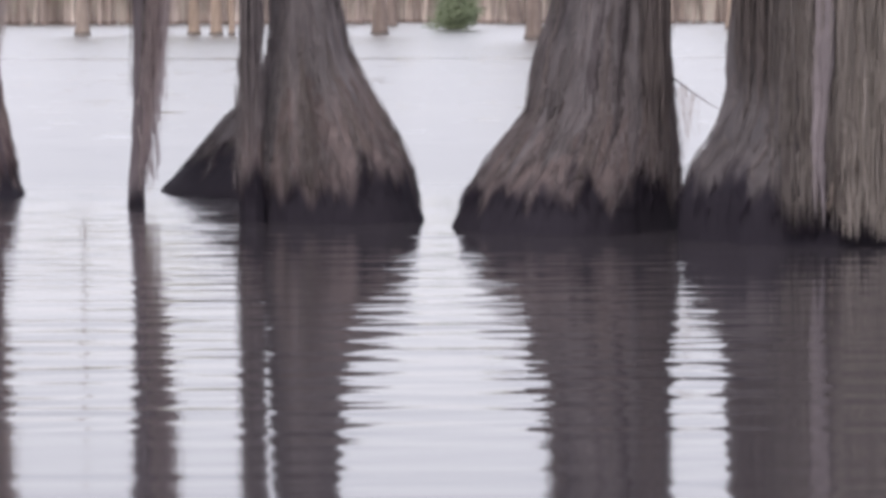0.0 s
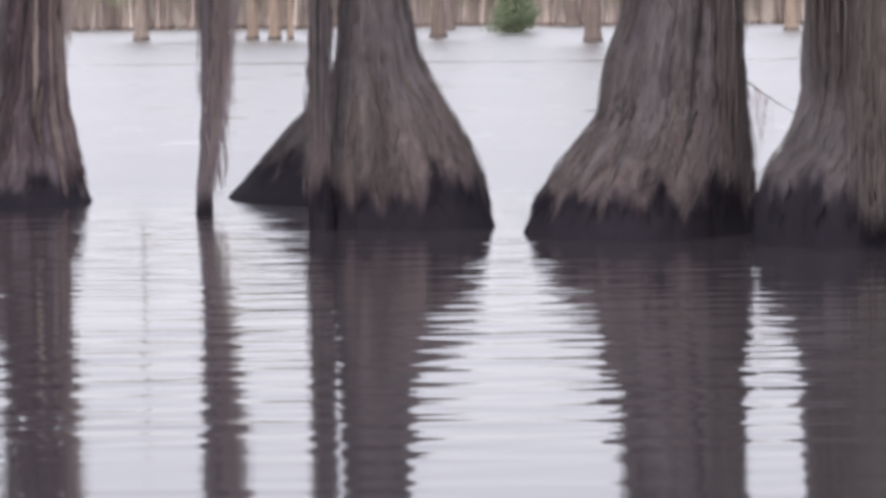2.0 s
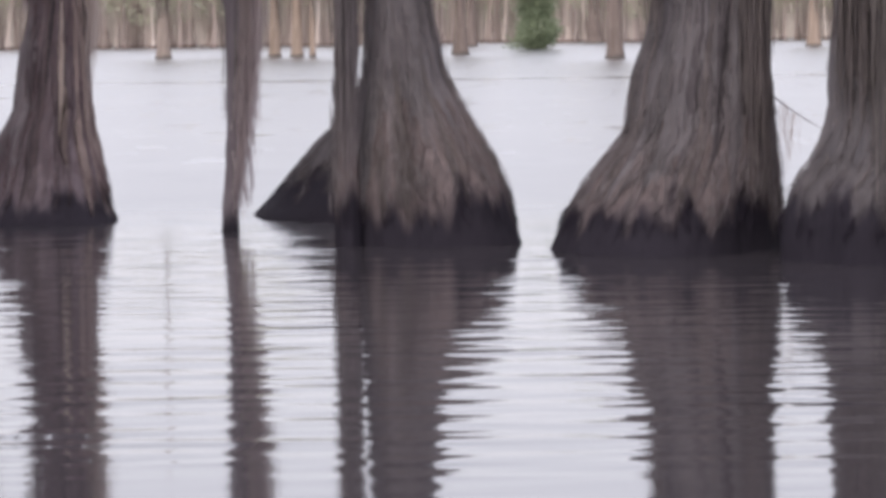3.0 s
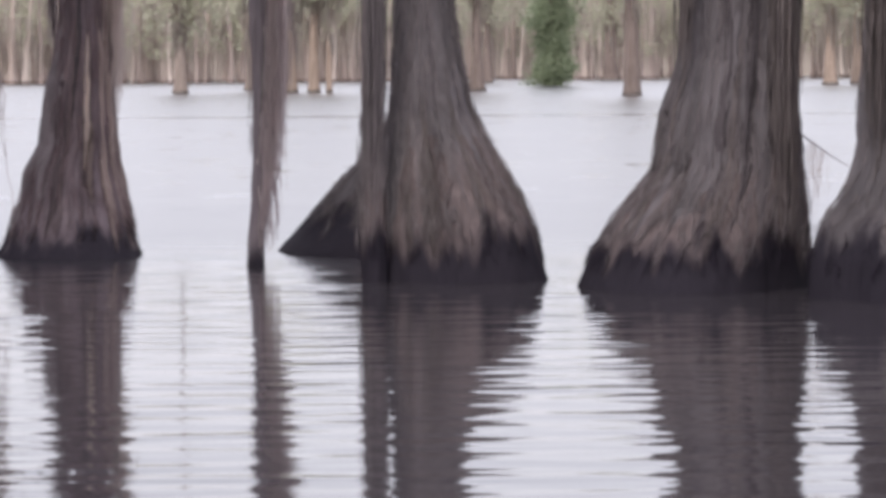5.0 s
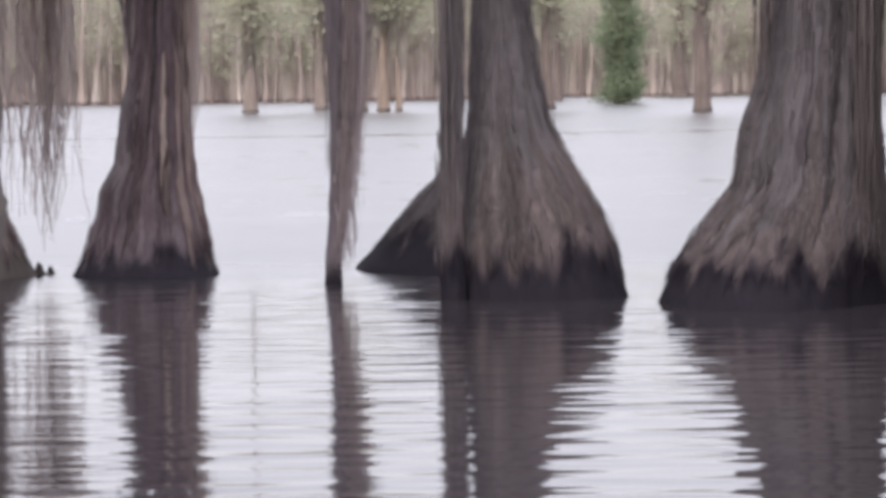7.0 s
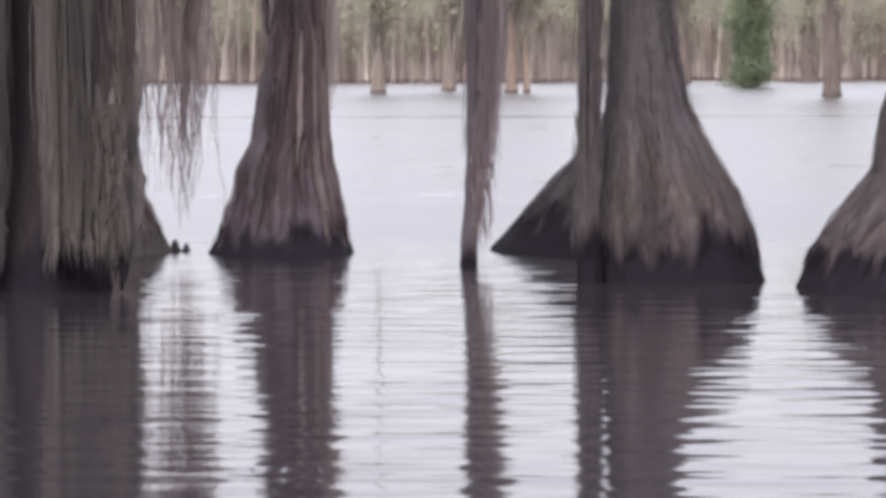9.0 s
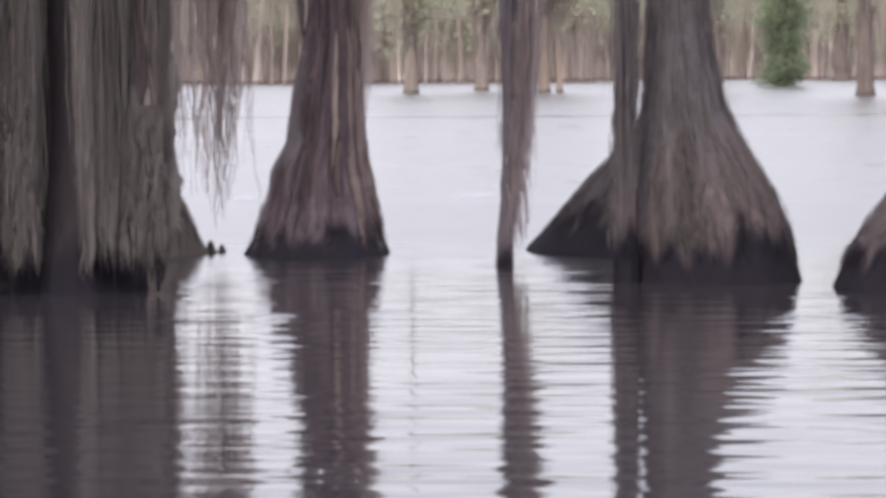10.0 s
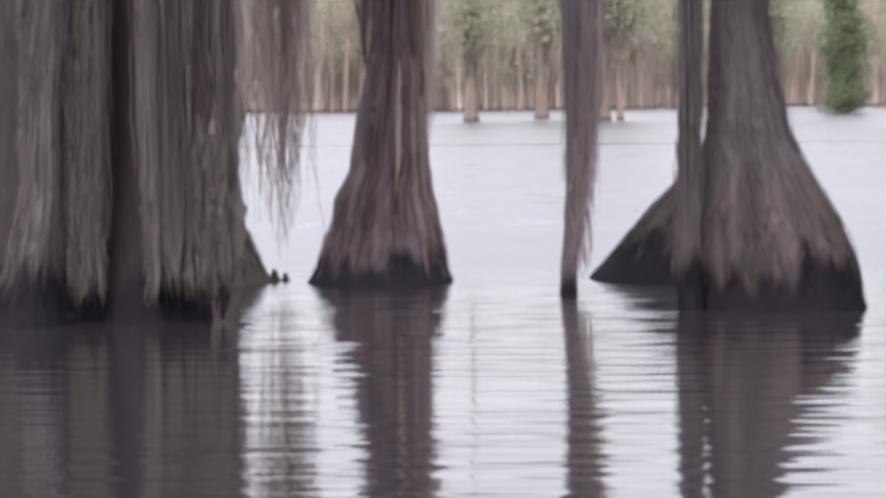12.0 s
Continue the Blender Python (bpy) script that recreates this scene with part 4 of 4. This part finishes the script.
# ---------------------------------------------------------------- trees out on the lake
def lake_tree(x, y, foot, waist, height, seed, crown_low, label, lean=0.0, warm=BARK_FAR, leaf=70, reach=1.0, crown_high=None, slim=None):
    rows = [(0.0, x, foot), (0.5, x, foot * 0.80), (1.2, x, 0.3 * foot + 0.7 * waist), (2.4, x, waist * 0.95), (5.0, x + lean * 0.2, waist * 0.75)]
    if slim:
        rows.append((9.0, x + lean * 0.4, slim))
    tr = Trunk(rows, y, height, seed, lobes=6, flute=0.10, lean=lean)
    tree = thing("lake_tree", x, y, 0, label, "tree", "trees standing out in the lake")
    z = np.r_[-0.7, np.linspace(0, 3, 14), np.linspace(3.4, height, 14)]
    th = np.arange(20) * 2 * np.pi / 20
    zz, tt = np.meshgrid(z, th, indexing="ij")
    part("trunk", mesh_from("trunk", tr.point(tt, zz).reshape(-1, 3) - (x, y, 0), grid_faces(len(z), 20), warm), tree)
    r = np.random.default_rng(seed)
    tips, beards = [], []
    for i in range(9):
        z0 = crown_low + ((crown_high or height) - crown_low) * (i + 0.2) / 9
        a = i * 2.4 + r.uniform(-0.5, 0.5)
        ln = (1.0 - 0.55 * i / 9) * r.uniform(0.9, 1.7) * reach
        pts = [(math.cos(a) * ln * k, math.sin(a) * ln * k, z0 + ln * (0.5 * k - 0.3 * k * k)) for k in (0, 0.35, 0.7, 1.0)]
        v, f = bent_tube(pts, [0.09, 0.07, 0.05, 0.02], 6)
        limb = part("limb", mesh_from("limb", v, f, warm), tree)
        tips += pts[1:]
        beards += [(limb, pts[1]), (limb, pts[2]), (limb, pts[3])]
    v, f = leaves(tips, leaf, (0.95 * min(1, reach + 0.1), 0.95, 0.55), 0.17)
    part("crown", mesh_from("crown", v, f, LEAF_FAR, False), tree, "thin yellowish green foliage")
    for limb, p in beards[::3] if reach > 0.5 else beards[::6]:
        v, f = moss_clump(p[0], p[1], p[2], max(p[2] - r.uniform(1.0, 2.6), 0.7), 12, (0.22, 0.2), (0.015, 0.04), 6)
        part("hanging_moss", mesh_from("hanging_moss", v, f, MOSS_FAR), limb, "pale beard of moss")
    # shreds of moss lying down the trunk break its outline
    for i in range(9):
        a = i * 0.7 + r.uniform(-0.3, 0.3)
        zt = r.uniform(3.0, 6.5)
        zl = max(zt - r.uniform(1.0, 3.0), 0.9)
        q = tr.point(np.array(a), np.array(0.5 * (zt + zl)), 0.02) - (x, y, 0)
        v, f = moss_clump(q[0], q[1], zt, zl, 12, (0.07, 0.05), (0.012, 0.035), 6)
        part("trunk_moss", mesh_from("trunk_moss", v, f, MOSS_FAR), tree, "pale shred of moss on the trunk")
    return tree


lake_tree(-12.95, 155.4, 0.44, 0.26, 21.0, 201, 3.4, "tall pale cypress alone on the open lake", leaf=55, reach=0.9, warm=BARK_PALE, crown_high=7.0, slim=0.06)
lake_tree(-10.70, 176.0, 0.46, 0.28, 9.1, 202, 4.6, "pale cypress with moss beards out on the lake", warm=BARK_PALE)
lake_tree(-7.56, 157.0, 0.36, 0.24, 9.3, 203, 4.6, "brown cypress coloured as warmly lit, in a clump of three on the lake", warm=BARK_WARM_LIT)
lake_tree(-6.37, 155.0, 0.36, 0.25, 8.6, 204, 4.6, "brown cypress coloured as warmly lit, in a clump of three on the lake", lean=0.8, warm=BARK_WARM_LIT)
lake_tree(-5.58, 154.0, 0.20, 0.15, 8.8, 205, 4.6, "slim brown cypress coloured as warmly lit, in a clump of three on the lake", lean=0.5, warm=BARK_WARM_LIT)
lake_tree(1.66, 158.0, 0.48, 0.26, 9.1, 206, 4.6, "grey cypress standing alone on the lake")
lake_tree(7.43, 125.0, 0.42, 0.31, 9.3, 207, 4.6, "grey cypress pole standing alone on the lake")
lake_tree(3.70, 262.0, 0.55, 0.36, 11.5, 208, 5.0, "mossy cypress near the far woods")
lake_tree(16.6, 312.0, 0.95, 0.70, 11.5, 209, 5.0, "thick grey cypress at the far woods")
lake_tree(24.5, 200.0, 0.55, 0.32, 9.1, 210, 4.6, "brown cypress coloured as warmly lit, out on the lake", warm=BARK_WARM_LIT)
lake_tree(27.0, 206.0, 0.50, 0.30, 9.3, 211, 4.6, "brown cypress coloured as warmly lit, out on the lake", warm=BARK_WARM_LIT)

# vine-smothered tree
vine = thing("vine_covered_tree", 6.88, 203.0, 0, "tree trunk smothered in bright green vines down to the water", "tree")
vt = Trunk([(0.0, 6.88, 0.45), (1.0, 6.88, 0.3), (4.0, 6.88, 0.25)], 203.0, 9.4, 301)
zz, tt = np.meshgrid(np.r_[-0.7, np.linspace(0, 9.4, 16)], np.arange(14) * 2 * np.pi / 14, indexing="ij")
part("trunk", mesh_from("trunk", vt.point(tt, zz).reshape(-1, 3) - (6.88, 203.0, 0), grid_faces(17, 14), BARK_FAR), vine)
clumps = []
for i in range(240):
    zc = rng.uniform(0.15, 9.2) if i < 215 else rng.uniform(0.1, 1.4)
    rad = (1.15 if zc < 1.3 else 1.3) * rng.uniform(0.2, 1.0) ** 0.6 * (1.0 + 0.25 * math.sin(zc * 1.7))
    a = rng.uniform(0, 6.28)
    rad *= 0.85 + 0.75 * float(lattice(np.array(a * 0.8), np.array(zc * 0.9), 88))
    clumps.append((math.cos(a) * rad, math.sin(a) * rad, zc))
v, f = leaves(clumps, 80, (0.30, 0.30, 0.34), 0.12)
v[:, 2] = np.maximum(v[:, 2], 0.03)
part("vine_leaves", mesh_from("vine_leaves", v, f, LEAF_VINE, False), vine, "dense bright green vine leaves")


# ---------------------------------------------------------------- far woods
def far_woods():
    r = np.random.default_rng(401)
    pieces, tips, beards = [], [], []
    for row, (yy, n) in enumerate(((318, 300), (328, 330), (342, 330), (360, 330), (385, 330))):
        for i in range(n):
            x = -150 + 300 * (i + r.uniform(-2.4, 2.4)) / n
            y = yy + r.uniform(-4, 6) + 14 * math.sin(x * 0.045) + (40 if 2 < x < 14 else 0)
            w = r.choice([0.06, 0.09, 0.12, 0.18, 0.32]) * r.uniform(0.7, 1.2)
            h = r.uniform(9.5, 13.0)
            lean = r.normal(0, 0.25)
            s = np.array([-0.03, 0.03, 0.1, 0.25, 0.6, 1.0])
            rad = w * np.array([1.9, 1.6, 1.15, 1.0, 0.85, 0.3])
            a = np.arange(6) * np.pi / 3
            bend = np.cumsum(r.normal(0, 0.06, 6))
            v = np.stack([x + lean * np.maximum(s, 0)[:, None] ** 1.4 * 2 + bend[:, None] + rad[:, None] * np.cos(a), y + rad[:, None] * np.sin(a), np.repeat((h * s)[:, None], 6, 1)], -1)
            pieces.append((v.reshape(-1, 3), grid_faces(6, 6)))
            clump = lattice(np.array(x * 0.11), np.array(row * 3.3), 77)
            for _ in range(3):
                tips.append((x + r.normal(0, 0.8), y + r.normal(0, 0.8), r.uniform(4.6 - 2.0 * clump, h + 0.3)))
            for _ in range(3):
                beards.append((x + r.normal(0, 0.7), y - abs(r.normal(0, 0.5)), r.uniform(3, 12)))
    v, f = join(pieces)
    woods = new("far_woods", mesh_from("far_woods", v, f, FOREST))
    tagged(woods, "dense brown cypress trunks along the far shore, paled by haze in their colour", "woods", kind="stuff")
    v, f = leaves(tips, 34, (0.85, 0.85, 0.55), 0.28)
    ob = tagged(part("foliage", mesh_from("foliage", v, f, LEAF_FAR, False), woods, "yellowish green foliage with haze in its colour"), kind="stuff")
    b = np.array(beards)
    n = len(b)
    s = np.linspace(0, 1, 4)
    rep = np.repeat(b, 8, axis=0) + r.normal(0, 0.4, (n * 8, 3))
    ln = r.uniform(0.8, 3.2, n * 8)
    p = np.stack([np.repeat(rep[:, :1], 4, 1) + r.normal(0, 0.05, (n * 8, 4)), np.repeat(rep[:, 1:2], 4, 1), np.maximum(rep[:, 2:] - ln[:, None] * s, 0.8)], -1)
    v, f = tubes(p, r.uniform(0.03, 0.10, n * 8)[:, None] * (1 - 0.8 * s))
    tagged(part("hanging_moss", mesh_from("hanging_moss", v, f, MOSS_FAR), woods, "grey moss beards paled by haze in their colour"), kind="stuff")


far_woods()
bx = np.linspace(-420, 420, 43)
v = np.concatenate([np.stack([bx, 430 + 25 * np.sin(bx * 0.013), np.full_like(bx, z)], -1) + (0, 0, (z > 5) * 1.0) * np.sin(bx * 1.7)[:, None] for z in (-0.6, 16.0)])
tagged(new("backdrop", mesh_from("backdrop", v, grid_faces(2, 43, False), DEEP_WOODS)), "wall of distant woods with haze in its colour", "woods", kind="structure")
